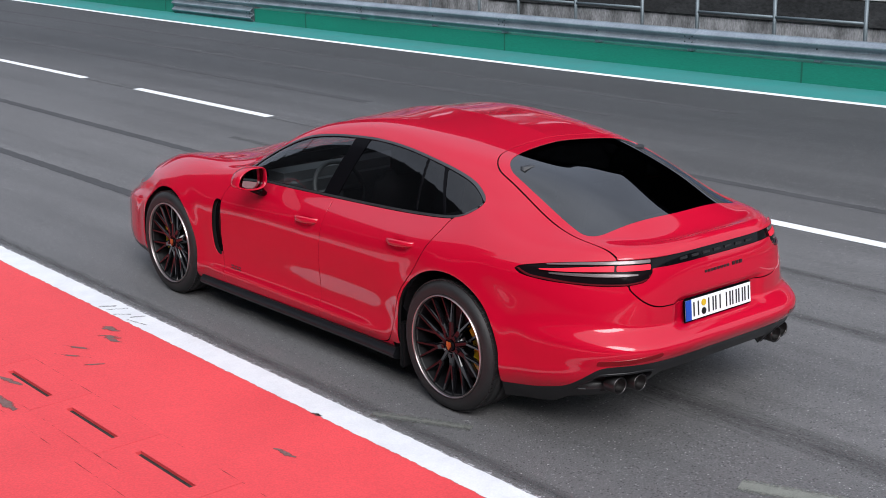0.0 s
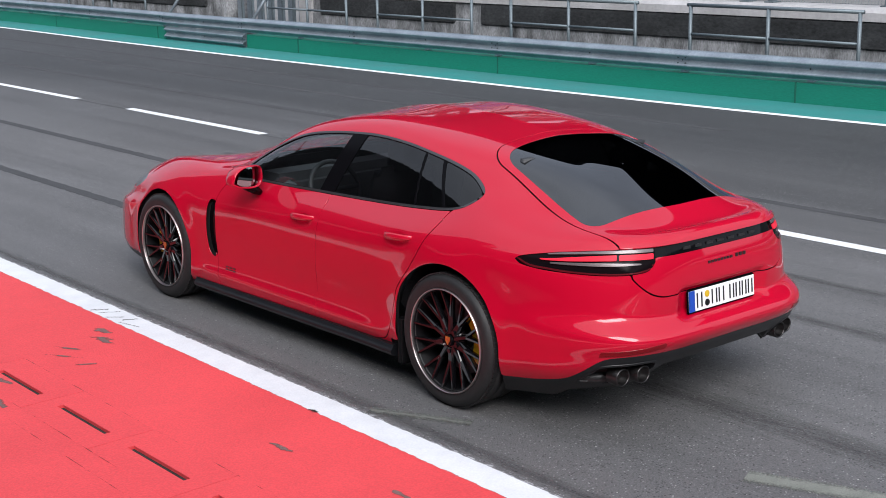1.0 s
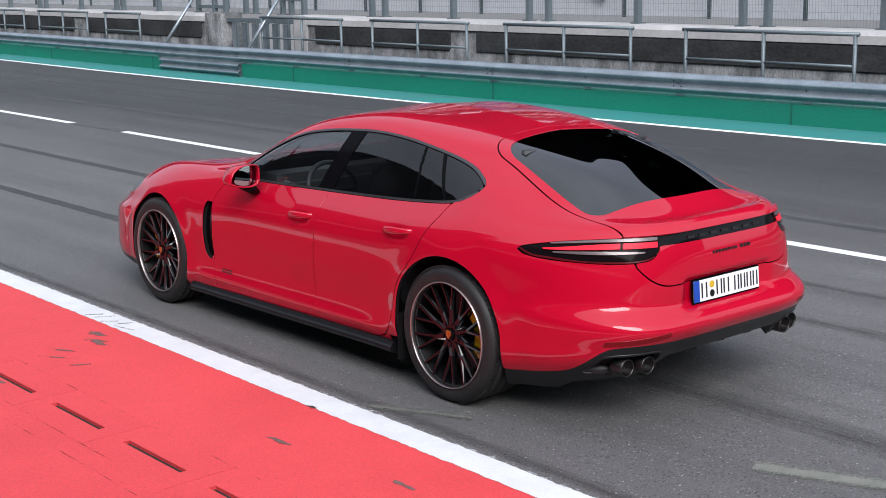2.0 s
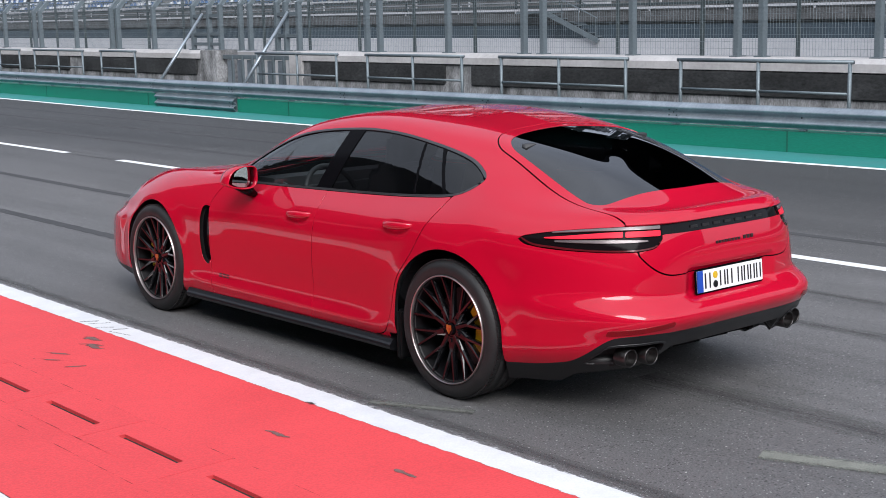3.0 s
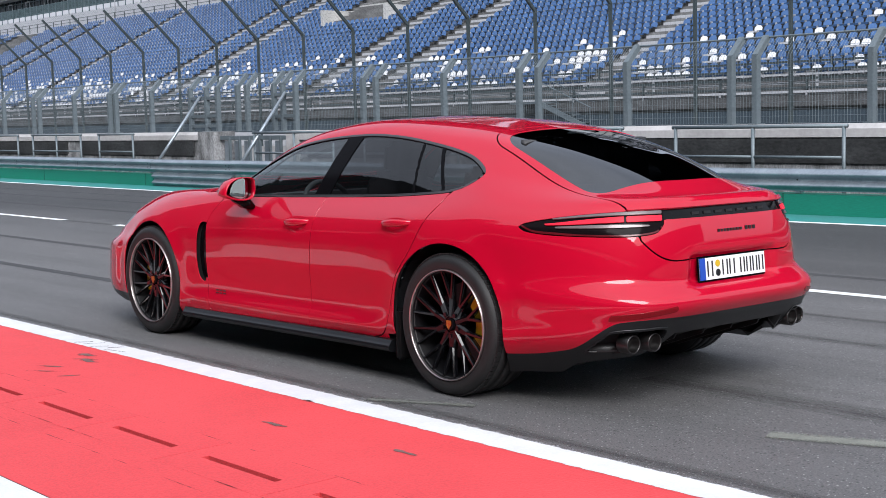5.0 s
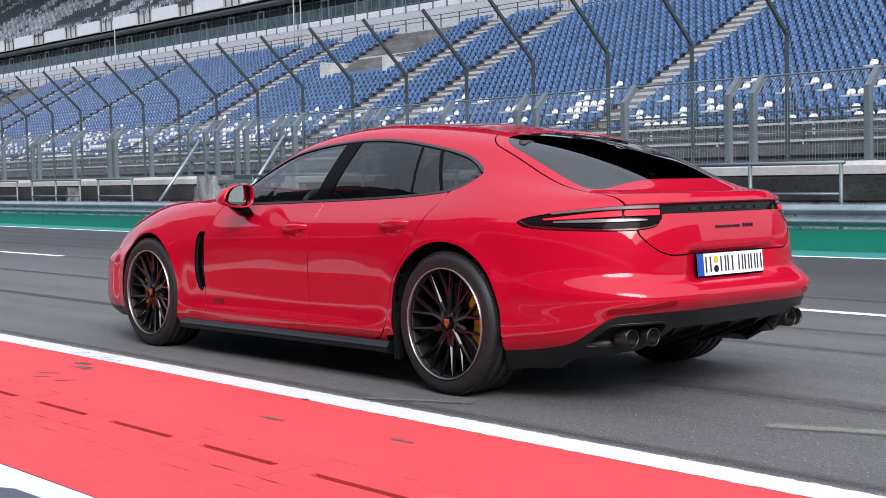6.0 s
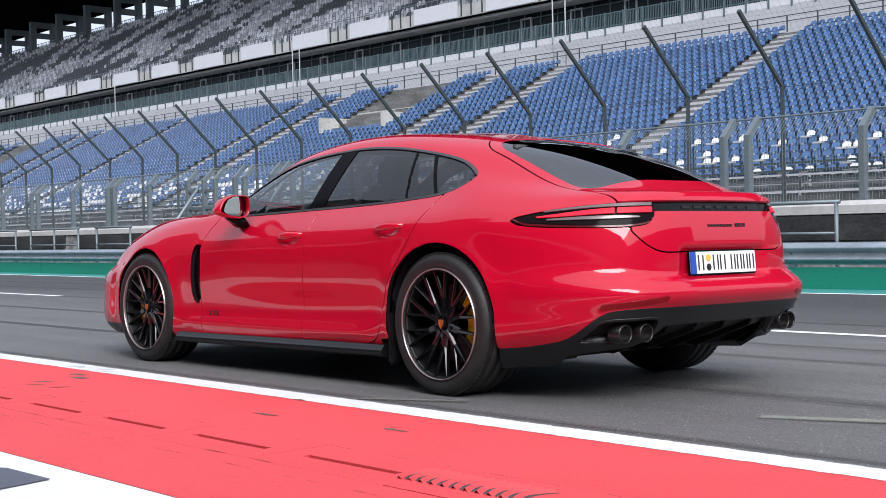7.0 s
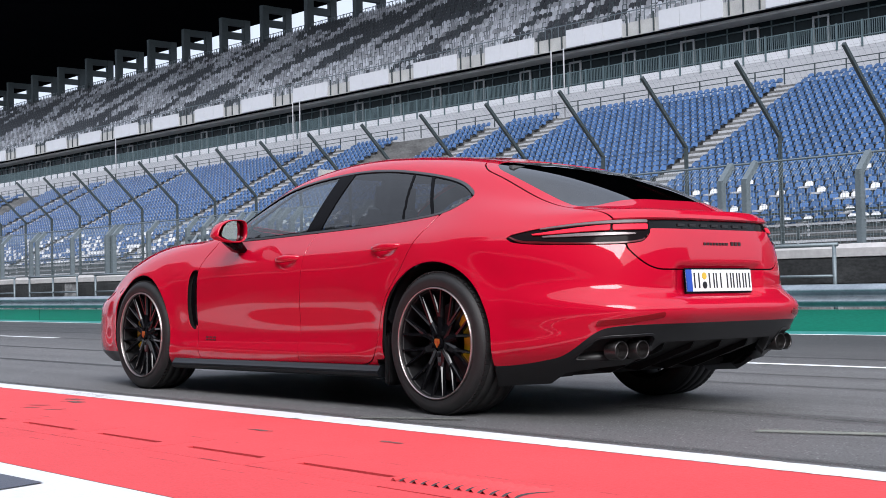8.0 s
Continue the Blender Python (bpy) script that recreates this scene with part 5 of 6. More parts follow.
def door_badge(s):
    """Model lettering as three slim pairs of bars."""
    for y in (2.155, 2.115, 2.075):
        for z in (0.336, 0.352):
            b = bmesh.new()
            box(b, -0.002, 0.002, -0.014, 0.014, -0.004, 0.004, 0.001)
            o = part("badge_bar", b, M["badge"], car)
            o.data.transform(Matrix.Translation((s * (flank_x(y, z) + 0.001), y, z)))


door_badge(-1)

# spoiler lip above the strip
lip_f = np.where((GY < -0.55), lower_of(0.0085 - np.abs(GZ - top_l(np.maximum(LU, -0.5)) - 0.009), 0.27 - LU), -0.5)
skin("spoiler_lip", lip_f, M["car_paint"], tailgate, lift=0.012, flange=0.03)


def lathe(profile, n=72, axis_x=True):
    """Turns an (r, x) profile round the x axis."""
    V, F = [], []
    k = len(profile)
    for i in range(n):
        a = 2 * math.pi * i / n
        for r, x in profile:
            V.append((x, r * math.cos(a), r * math.sin(a)))
    for i in range(n):
        for j in range(k - 1):
            a, b = i * k + j, ((i + 1) % n) * k + j
            F.append((a, a + 1, b + 1, b))
    return V, F


def wheel(y, s, wide, face):
    """One wheel: black multi-spoke rim as the carrier of tyre, lip, disc and caliper. Outer side towards -x, mirrored by s."""
    R, rr = 0.357, 0.277
    h = wide / 2
    def turn(ob):
        if s > 0:
            ob.data.transform(Matrix.Rotation(math.pi, 4, "Z"))
        return ob
    V, F = lathe([(0.268, -h + 0.018), (0.255, -h + 0.05), (0.24, -h + 0.10), (0.235, h - 0.02), (0.262, h - 0.02)])
    rim = mesh_ob("wheel", V, F, M["rim_barrel"], car, "gloss black twin-spoke alloy wheel with a bright rim edge", smooth=True)
    turn(rim)
    rim.location = (s * (face - h), y, 0.355)
    b = bmesh.new()
    bmesh.ops.create_cone(b, segments=28, radius1=0.088, radius2=0.066, depth=0.04, cap_ends=True, matrix=Matrix.Translation((-h + 0.064, 0, 0)) @ Matrix.Rotation(-math.pi / 2, 4, "Y"))
    turn(part("hub", b, M["rim_black"], rim))

    def bar_(b, p, q, w0, w1, d0, d1, x0, x1):
        """A tapered bar with a bevelled face from p to q, (y, z) pairs."""
        p, q = Vector(p), Vector(q)
        n = Vector((-(q - p).y, (q - p).x)).normalized()
        ring_ = []
        for c, w, d, x in ((p, w0, d0, x0), (q, w1, d1, x1)):
            for o, e in ((-1, 0.010), (-0.5, 0), (0.5, 0), (1, 0.010), (0.85, d), (-0.85, d)):
                ring_.append(b.verts.new((x + e, c.x + n.x * o * w / 2, c.y + n.y * o * w / 2)))
        for i in range(6):
            j = (i + 1) % 6
            b.faces.new((ring_[i], ring_[j], ring_[6 + j], ring_[6 + i]))
    xf, xo = -h + 0.042, -h + 0.018
    spoke_me = []

    def at(r, da):
        return (r * math.cos(da), r * math.sin(da))
    for i in range(10):
        if i < 2:
            # the spokes over the bolts are broader and part a little earlier
            fork, root, tip = ((0.142, 0.036, 0.026), (0.122, 0.06, 0.036))[i]
            b = bmesh.new()
            bar_(b, at(0.04, 0), at(fork + 0.004, 0), root, tip, 0.036, 0.03, xf - 0.004, xf - 0.002)
            for e in (1, -1):
                bar_(b, at(fork - 0.012, e * 0.02), at(0.268, e * 0.157), 0.025, 0.0145, 0.03, 0.024, xf - 0.002, xo)
            bmesh.ops.recalc_face_normals(b, faces=b.faces)
            sp = turn(part("spoke", b, M["rim_black"], rim))
            spoke_me.append(sp.data)
        else:
            sp = new("spoke", spoke_me[i % 2])
            sp.parent = rim
        sp.rotation_euler = (2 * math.pi * (i + 0.5) / 10, 0, 0)
    prof = [(0.262, -h + 0.03), (0.272, -h + 0.014), (0.284, -h + 0.008), (0.310, -h + 0.0), (0.335, -h + 0.008), (0.349, -h + 0.028), (0.355, -h + 0.05)]
    for g in (-0.5, -0.17, 0.17, 0.5):
        x = g * wide * 0.62
        prof += [(R, x - 0.006), (R - 0.008, x - 0.004), (R - 0.008, x + 0.004), (R, x + 0.006)]
    prof += [(0.355, h - 0.05), (0.349, h - 0.028), (0.335, h - 0.008), (0.31, h), (0.284, h - 0.01), (0.262, h - 0.02)]
    V, F = lathe(prof, 96)
    turn(mesh_ob("tyre", V, F, M["tyre"], rim, "black low-profile tyre", smooth=True))
    # tread blocks on the shoulders
    b = bmesh.new()
    for i in range(80):
        a = 2 * math.pi * i / 80
        for x0, x1 in ((-h + 0.028, -h + 0.066),):
            m = Matrix.Rotation(a, 4, "X")
            r = bmesh.ops.create_cube(b, size=1, matrix=m @ Matrix.Translation(((x0 + x1) / 2, 0, 0.3525)) @ Matrix.Rotation(0.1, 4, "Y") @ Matrix.Diagonal((x1 - x0, 0.022, 0.007, 1)))
    turn(part("tread", b, M["tyre"], rim))
    V, F = lathe([(0.270, -h + 0.022), (0.2705, -h + 0.006), (0.2735, -h - 0.001), (0.277, -h + 0.001), (0.279, -h + 0.01), (0.28, -h + 0.02)], 96)
    turn(mesh_ob("rim_edge", V, F, M["rim_lip"], rim, "bright machined rim edge", smooth=True))
    for i in range(5):
        a = 2 * math.pi * i / 5 + 0.3 * math.pi
        b = bmesh.new()
        bmesh.ops.create_cone(b, segments=12, radius1=0.013, radius2=0.011, depth=0.03, cap_ends=True, matrix=Matrix.Translation((-h + 0.046, 0.058 * math.cos(a), 0.058 * math.sin(a))) @ Matrix.Rotation(-math.pi / 2, 4, "Y"))
        turn(part("wheel_bolt", b, M["rim_black"], rim))
    b = bmesh.new()
    bmesh.ops.create_cone(b, segments=24, radius1=0.032, radius2=0.028, depth=0.012, cap_ends=True, matrix=Matrix.Translation((-h + 0.034, 0, 0)) @ Matrix.Rotation(-math.pi / 2, 4, "Y"))
    turn(part("hub_cap", b, M["gloss_black"], rim))
    b = bmesh.new()
    pts = [(-0.017, 0.022), (0.017, 0.022), (0.018, 0.0), (0.0, -0.024), (-0.018, 0.0)]
    f0 = [b.verts.new((-h + 0.024, p[0], p[1])) for p in pts]
    f1 = [b.verts.new((-h + 0.03, p[0], p[1])) for p in pts]
    b.faces.new(f0)
    for i in range(5):
        b.faces.new((f0[i], f0[(i + 1) % 5], f1[(i + 1) % 5], f1[i]))
    bmesh.ops.recalc_face_normals(b, faces=b.faces)
    turn(part("crest", b, M["crest"], rim, "small red and gold shield"))
    V, F = lathe([(0.07, -0.01), (0.2, -0.01), (0.2, 0.022), (0.07, 0.022)], 64)
    turn(mesh_ob("brake_disc", V, F, M["disc_steel"], rim))
    b = bmesh.new()
    back = -1 if y < 1 else 1
    prev = None
    for i in range(9):
        a = (math.pi if back < 0 else 0.0) + (i - 4) * (0.16 if back < 0 else 0.11) - (0.14 if back < 0 else 0.0)
        sec = [b.verts.new((x, r * math.cos(a) * (1 if s < 0 else -1), r * math.sin(a))) for r, x in (((0.135, -0.07), (0.19, -0.084), (0.228, -0.08), (0.234, -0.04), (0.234, 0.05), (0.135, 0.05)) if back < 0 else ((0.155, -0.03), (0.19, -0.045), (0.215, -0.04), (0.225, -0.02), (0.225, 0.05), (0.155, 0.05)))]
        if prev:
            for j in range(6):
                b.faces.new((prev[j], prev[(j + 1) % 6], sec[(j + 1) % 6], sec[j]))
        else:
            b.faces.new(sec)
        prev = sec
    b.faces.new(prev)
    bmesh.ops.recalc_face_normals(b, faces=b.faces)
    turn(part("brake_caliper", b, M["caliper_yellow"], rim, "bright yellow brake caliper"))
    return rim


for s in (-1, 1):
    wheel(0.0, s, 0.315, 0.958)
    wheel(2.95, s, 0.28, 0.955)
    for yw, rl in ((0.012, 0.408), (2.95, 0.392)):
        V, F = [], []
        for i in range(25):
            a = math.pi * (-0.12 + 1.24 * i / 24)
            for x in (0.912 if math.sin(a) > 0.15 else 0.86, 0.55):
                V.append((s * x, yw + rl * math.cos(a), 0.365 + rl * math.sin(a)))
        F = [(2 * i, 2 * i + 1, 2 * i + 3, 2 * i + 2) for i in range(24)]
        o = len(V)
        V.append((s * 0.55, yw, 0.365))
        F += [(2 * i + 1, o, 2 * i + 3) for i in range(24)]
        mesh_ob("wheel_arch_liner", V, F, M["black_plastic"], car)
    # mud flap ahead of the rear wheel
    b = bmesh.new()
    box(b, 0.78 if s > 0 else -0.95, 0.95 if s > 0 else -0.78, 0.372, 0.405, 0.13, 0.40, 0.015)
    part("stone_guard", b, M["diffuser_black"], car)
    # sill blade
    prof = [(0.90, 0.232), (0.932, 0.226), (0.944, 0.208), (0.952, 0.198), (0.955, 0.186), (0.948, 0.172), (0.925, 0.162), (0.8, 0.162), (0.8, 0.235)]
    V, F = [], []
    ys = [0.44 + (2.54 - 0.44) * i / 20 for i in range(21)]
    for i, y in enumerate(ys):
        rise = 0.0155 * (2.5 - y) / 2
        for x, z in prof:
            V.append((s * (x + 0.008 * math.exp(-((y - 0.44) / 0.15) ** 2)), y, z - 0.012 + rise))
    k = len(prof)
    for i in range(20):
        for j in range(k):
            F.append((i * k + j, i * k + (j + 1) % k, (i + 1) * k + (j + 1) % k, (i + 1) * k + j))
    F += [tuple(range(k)), tuple(20 * k + j for j in range(k))]
    mesh_ob("sill_blade", V, F, M["sill_black"], car, "matt black sill blade")

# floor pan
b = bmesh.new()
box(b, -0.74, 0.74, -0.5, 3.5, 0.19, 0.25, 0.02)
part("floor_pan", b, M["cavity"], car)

# number plate, its writing as bars
plate = None
b = bmesh.new()
box(b, -0.265, 0.265, -0.010, 0.0, -0.061, 0.061, 0.006)
plate = part("number_plate", b, M["gloss_black"], car, "white number plate with a blue band in a black holder")
plate.matrix_basis = pose(-0.018, -1.026, 0.645, -5, 0, 0)
def flat(name, x0, x1, z0, z1, material, y=-0.0135):
    bb = bmesh.new()
    box(bb, x0, x1, y, y + 0.005, z0, z1, 0.001)
    return part(name, bb, material, plate)
flat("plate_face", -0.257, 0.257, -0.052, 0.052, M["plate_white"], -0.013)
flat("euro_band", -0.257, -0.213, -0.052, 0.052, M["plate_blue"], -0.0145)
for x0, x1 in ((-0.20, -0.155), (-0.085, -0.04), (-0.03, 0.015), (0.055, 0.095), (0.105, 0.145), (0.155, 0.195), (0.205, 0.245)):
    for xa in (x0, x1 - 0.011):
        flat("writing_bar", xa, xa + 0.011, -0.037, 0.037, M["ink"], -0.0145)
for z, mt in ((0.022, "caliper_yellow"), (-0.022, "disc_steel")):
    bb = bmesh.new()
    bmesh.ops.create_cone(bb, segments=20, radius1=0.017, radius2=0.017, depth=0.003, cap_ends=True, matrix=Matrix.Translation((-0.12, -0.0145, z)) @ Matrix.Rotation(math.pi / 2, 4, "X"))
    part("plate_seal", bb, M[mt], plate)

# exhausts
for s in (-1, 1):
    for x in (0.545, 0.65):
        V, F = lathe([(0.034, 0.055), (0.043, 0.05), (0.044, -0.005), (0.048, -0.012), (0.053, -0.006), (0.052, 0.06)], 36)
        V = [(q[1] * 0.9, q[0], q[2] * 0.84) for q in V]
        o = mesh_ob("tailpipe", V, F, M["exhaust_steel"], car, "round dark steel tailpipe", smooth=True)
        o.location = (s * x, -0.985 + 0.35 * (x - 0.545), 0.331 - 0.02 * (x - 0.545))
        bb = bmesh.new()
        bmesh.ops.create_cone(bb, segments=24, radius1=0.036, radius2=0.036, depth=0.01, cap_ends=True, matrix=Matrix.Translation((0, 0.045, 0)) @ Matrix.Rotation(math.pi / 2, 4, "X"))
        part("pipe_dark", bb, M["soot"], o)

# diffuser ramp with fins under the bumper
V, F = [], []
for i in range(13):
    x = -0.5 + i / 12
    for y, z in ((tail_y(x, 0.37) + 0.03, 0.372), (-0.9, 0.335), (-0.7, 0.265), (-0.45, 0.2)):
        V.append((x, y, z))
F = [(4 * i + j, 4 * i + j + 1, 4 * i + j + 5, 4 * i + j + 4) for i in range(12) for j in range(3)]
diffuser = mesh_ob("diffuser", V, F, M["diffuser_black"], rear_skirt, "dark diffuser ramp below the bumper", smooth=True)
for x in (-0.33, -0.11, 0.11, 0.33):
    V = [(x + e, y, z) for e in (-0.006, 0.006) for y, z in ((-0.95, 0.352), (-0.93, 0.318), (-0.6, 0.2), (-0.5, 0.21), (-0.7, 0.268))]
    F = [(0, 1, 2, 3, 4), (9, 8, 7, 6, 5)] + [(k, k + 5, (k + 1) % 5 + 5, (k + 1) % 5) for k in range(5)]
    mesh_ob("diffuser_fin", V, F, M["diffuser_black"], rear_skirt)

# door handles
for s in (-1, 1):
    for y, z, xx in ((1.31, 0.815, 0.915), (0.40, 0.85, 0.93)):
        bb = bmesh.new()
        pr = []
        for i in range(9):
            u = i / 8
            w = 0.021 * (math.sin(math.pi * (0.12 + 0.76 * u)) ** 0.6)
            out = 0.042 * math.sin(math.pi * min(1, max(0, u))) ** 0.5
            sec = []
            for j in range(8):
                a = 2 * math.pi * j / 8
                sec.append(bb.verts.new((s * (xx + out + 0.012 * math.cos(a) - 0.01), y - 0.115 + 0.23 * u, z - 0.012 * u + w * math.sin(a))))
            if pr:
                for j in range(8):
                    bb.faces.new((pr[j], pr[(j + 1) % 8], sec[(j + 1) % 8], sec[j]))
            else:
                bb.faces.new(sec)
            pr = sec
        bb.faces.new(pr)
        bmesh.ops.recalc_face_normals(bb, faces=bb.faces)
        part("door_handle", bb, M["car_paint"], car, smooth=True)

# mirrors
def door_mirror(s, place):
    """Teardrop housing, open to the rear, with a recessed mirror; s is the side."""
    line = closed_curve([(0.118, -0.022), (0.088, 0.036), (0.03, 0.066), (-0.03, 0.07), (-0.082, 0.062), (-0.094, 0.02), (-0.09, -0.03), (-0.06, -0.06), (0.0, -0.066), (0.06, -0.056), (0.1, -0.042)], 5)
    n = len(line)

    def loft(name, rows, material, parent, cap=True, label=""):
        bb = bmesh.new()
        prev = None
        for k, dx, dz, y in rows:
            cur = [bb.verts.new((s * (p[0] * k + dx), y, p[1] * k + dz)) for p in line]
            if prev:
                for i in range(n):
                    bb.faces.new((prev[i], prev[(i + 1) % n], cur[(i + 1) % n], cur[i]))
            prev = cur
        if cap:
            bb.faces.new(prev)
        bmesh.ops.recalc_face_normals(bb, faces=bb.faces)
        return part(name, bb, material, parent, label, smooth=True)
    o = loft("door_mirror", [(0.89, -0.004, 0.002, -0.03), (0.905, -0.004, 0.002, -0.044), (0.95, -0.002, 0.001, -0.05), (1.0, 0, 0, -0.044), (1.02, 0, 0, -0.02), (1.0, 0, 0, 0.02), (0.9, -0.004, 0.0, 0.06), (0.7, -0.012, -0.004, 0.092), (0.4, -0.02, -0.008, 0.112), (0.1, -0.025, -0.01, 0.118)], M["car_paint"], car, label="red door mirror on a black foot")
    o.location = place
    g = loft("mirror_glass", [(0.87, -0.004, 0.002, -0.024), (0.88, -0.004, 0.002, -0.03)], M["mirror_face"], o)
    g.data.polygons.foreach_set("use_smooth", [False] * len(g.data.polygons))
    g.data.transform(Matrix.Rotation(radians(-14 * s), 4, "Z"))
    bb = bmesh.new()
    top = [(-0.07, -0.02, -0.05), (0.035, -0.02, -0.06), (0.035, 0.06, -0.055), (-0.07, 0.06, -0.05)]
    low = [(-0.145, 0.0, -0.125), (-0.085, 0.0, -0.125), (-0.085, 0.11, -0.12), (-0.145, 0.11, -0.12)]
    va = [bb.verts.new((s * p[0], p[1], p[2])) for p in top]
    vb = [bb.verts.new((s * p[0], p[1], p[2])) for p in low]
    for k in range(4):
        bb.faces.new((va[k], va[(k + 1) % 4], vb[(k + 1) % 4], vb[k]))
    bb.faces.new(va)
    bb.faces.new(vb)
    bmesh.ops.bevel(bb, geom=bb.edges[:], offset=0.01, segments=2, affect="EDGES")
    bmesh.ops.recalc_face_normals(bb, faces=bb.faces)
    part("mirror_foot", bb, M["gloss_black"], o, "gloss black mirror foot", smooth=True)


door_mirror(-1, (-0.985, 1.80, 0.985))
door_mirror(1, (0.98, 1.70, 0.955))

# cabin
bb = bmesh.new()
box(bb, -0.66, 0.66, 1.95, 2.25, 0.5, 0.93, 0.06)
part("dashboard", bb, M["leather"], car)
for x, y in ((-0.37, 1.2), (0.37, 1.2), (-0.37, 0.15), (0.37, 0.15)):
    bb = bmesh.new()
    box(bb, x - 0.24, x + 0.24, y, y + 0.5, 0.38, 0.56, 0.06)
    part("seat_cushion", bb, M["leather"], car)
    bb = bmesh.new()
    r = bmesh.ops.create_cube(bb, size=1, matrix=Matrix.Translation((x, y - 0.1, 0.80)) @ Matrix.Rotation(0.3, 4, "X") @ Matrix.Diagonal((0.46, 0.14, 0.6, 1)))
    bmesh.ops.bevel(bb, geom=bb.edges[:], offset=0.055, segments=3, affect="EDGES")
    part("seat_back", bb, M["leather"], car, smooth=True)
    bb = bmesh.new()
    r = bmesh.ops.create_cube(bb, size=1, matrix=Matrix.Translation((x, y - 0.21, 1.16)) @ Matrix.Rotation(0.15, 4, "X") @ Matrix.Diagonal((0.28, 0.11, 0.2, 1)))
    bmesh.ops.bevel(bb, geom=bb.edges[:], offset=0.04, segments=3, affect="EDGES")
    part("headrest", bb, M["leather"], car, smooth=True)
bb = bmesh.new()
TR, tr = 0.185, 0.016
rows_ = []
for i in range(36):
    a = 2 * math.pi * i / 36
    sec = []
    for j in range(8):
        q = 2 * math.pi * j / 8
        sec.append(bb.verts.new(((TR + tr * math.cos(q)) * math.cos(a), (TR + tr * math.cos(q)) * math.sin(a), tr * math.sin(q))))
    rows_.append(sec)
for i in range(36):
    for j in range(8):
        bb.faces.new((rows_[i][j], rows_[(i + 1) % 36][j], rows_[(i + 1) % 36][(j + 1) % 8], rows_[i][(j + 1) % 8]))
beam(bb, (-0.18, 0, 0), (0.18, 0, 0), 0.03, 0.02)
beam(bb, (0, -0.18, 0), (0, 0, 0), 0.03, 0.02)
bmesh.ops.recalc_face_normals(bb, faces=bb.faces)
o = part("steering_wheel", bb, M["leather"], car, smooth=True)
o.matrix_basis = pose(-0.37, 1.72, 0.84, 65, 0, 0)

# ---- ground details ----
for x0, x1, y0, y1 in ((0.24, 0.44, 4.4, 60), (1.75, 1.95, 4.5, 60), (5.2, 5.45, 9, 50), (6.7, 6.9, 6, 50), (7.9, 8.05, 5, 30), (4.6, 4.8, -3, 6)):
    strip("tyre_mark", x0, x1, y0, y1, M["rubber_mark"], "faint dark rubber tyre mark on the asphalt", lift=0.002, cat="tyre mark")


for x0, x1, y0, y1 in ((-1.33, -1.14, -3, 14), (-0.2, 0.38, -7, -0.4), (1.6, 1.95, -7, 1.0), (2.5, 2.75, -5, 8)):
    strip("tyre_mark", x0, x1, y0, y1, M["rubber_faint"], "faint dark rubber tyre mark on the asphalt", lift=0.002, cat="tyre mark")


def quad(name, pts, material, label, cat, lift=0.0045):
    ob = mesh_ob(name, [(x, y, ground_z(x) + lift) for x, y in pts], [tuple(range(len(pts)))], material)
    return tagged(ob, label, cat, kind="structure")


def remnant(x, y, wide, length, turn_, material):
    ob = mesh_ob("paint_remnant", [(-wide / 2, -length / 2, 0), (wide / 2, -length / 2, 0), (wide / 2, length / 2, 0), (-wide / 2, length / 2, 0)], [(0, 1, 2, 3)], material)
    ob.location = (x, y, ground_z(x) + 0.005)
    ob.rotation_euler = (0, 0.012 if x > -0.9 else 0, turn_)
    return tagged(ob, "worn pale paint remnant on the asphalt", "road marking", kind="structure")


remnant(-1.145, -0.025, 0.13, 0.57, 0.47, M["faint_paint"])
remnant(-0.4, -1.95, 0.17, 0.74, 0.397, M["old_paint"])
for cx, cy, w, l, a in ((-1.9, 0.12, 0.07, 0.16, 0.5), (-1.64, 2.5, 0.09, 0.3, 0.7), (-1.73, 2.28, 0.05, 0.2, 0.6), (-1.82, -0.72, 0.06, 0.14, 0.2), (-1.5, 0.42, 0.05, 0.12, 0.9), (-2.0, 1.95, 0.02, 0.5, 1.0), (-2.66, 1.75, 0.12, 0.3, 0.3), (-1.72, 2.36, 0.06, 0.4, 0.8), (-1.95, 2.3, 0.025, 0.55, 0.55), (-2.05, 2.2, 0.02, 0.6, 0.6), (-2.5, 2.05, 0.05, 0.4, 0.35)):
    c, s_ = math.cos(a), math.sin(a)
    quad("bare_patch", [(cx + c * u * w - s_ * v * l, cy + s_ * u * w + c * v * l) for u, v in ((-0.5, -0.5), (0.5, -0.5), (0.5, 0.5), (-0.5, 0.5))], M["bare_concrete"], "bare patch where the red paint has worn away", "worn patch", lift=0.006)
quad("painted_field", [(-3.31, -0.33), (-3.30, -0.66), (-3.95, -0.8), (-4.45, 0.5), (-4.45, 2.0)], mat("slate_paint", (0.09, 0.1, 0.13), 0.7, vary=0.1, scale=3, fine=90, bump=0.3), "slate grey painted field inside the white band", "painted field", lift=0.008)

for cx, cy, w, l, a in ((-1.44, 2.95, 0.03, 0.12, 0.9), (-1.42, 2.85, 0.02, 0.14, 1.0), (-1.45, 2.72, 0.02, 0.12, 0.8), (-1.4, 2.6, 0.025, 0.1, 1.1), (-1.46, 2.5, 0.015, 0.2, 0.2)):
    c, s_ = math.cos(a), math.sin(a)
    quad("line_scuff", [(cx + c * u * w - s_ * v * l, cy + s_ * u * w + c * v * l) for u, v in ((-0.5, -0.5), (0.5, -0.5), (0.5, 0.5), (-0.5, 0.5))], M["faded_paint"], "grey scuff where the white line is scraped", "scuff", lift=0.0072)

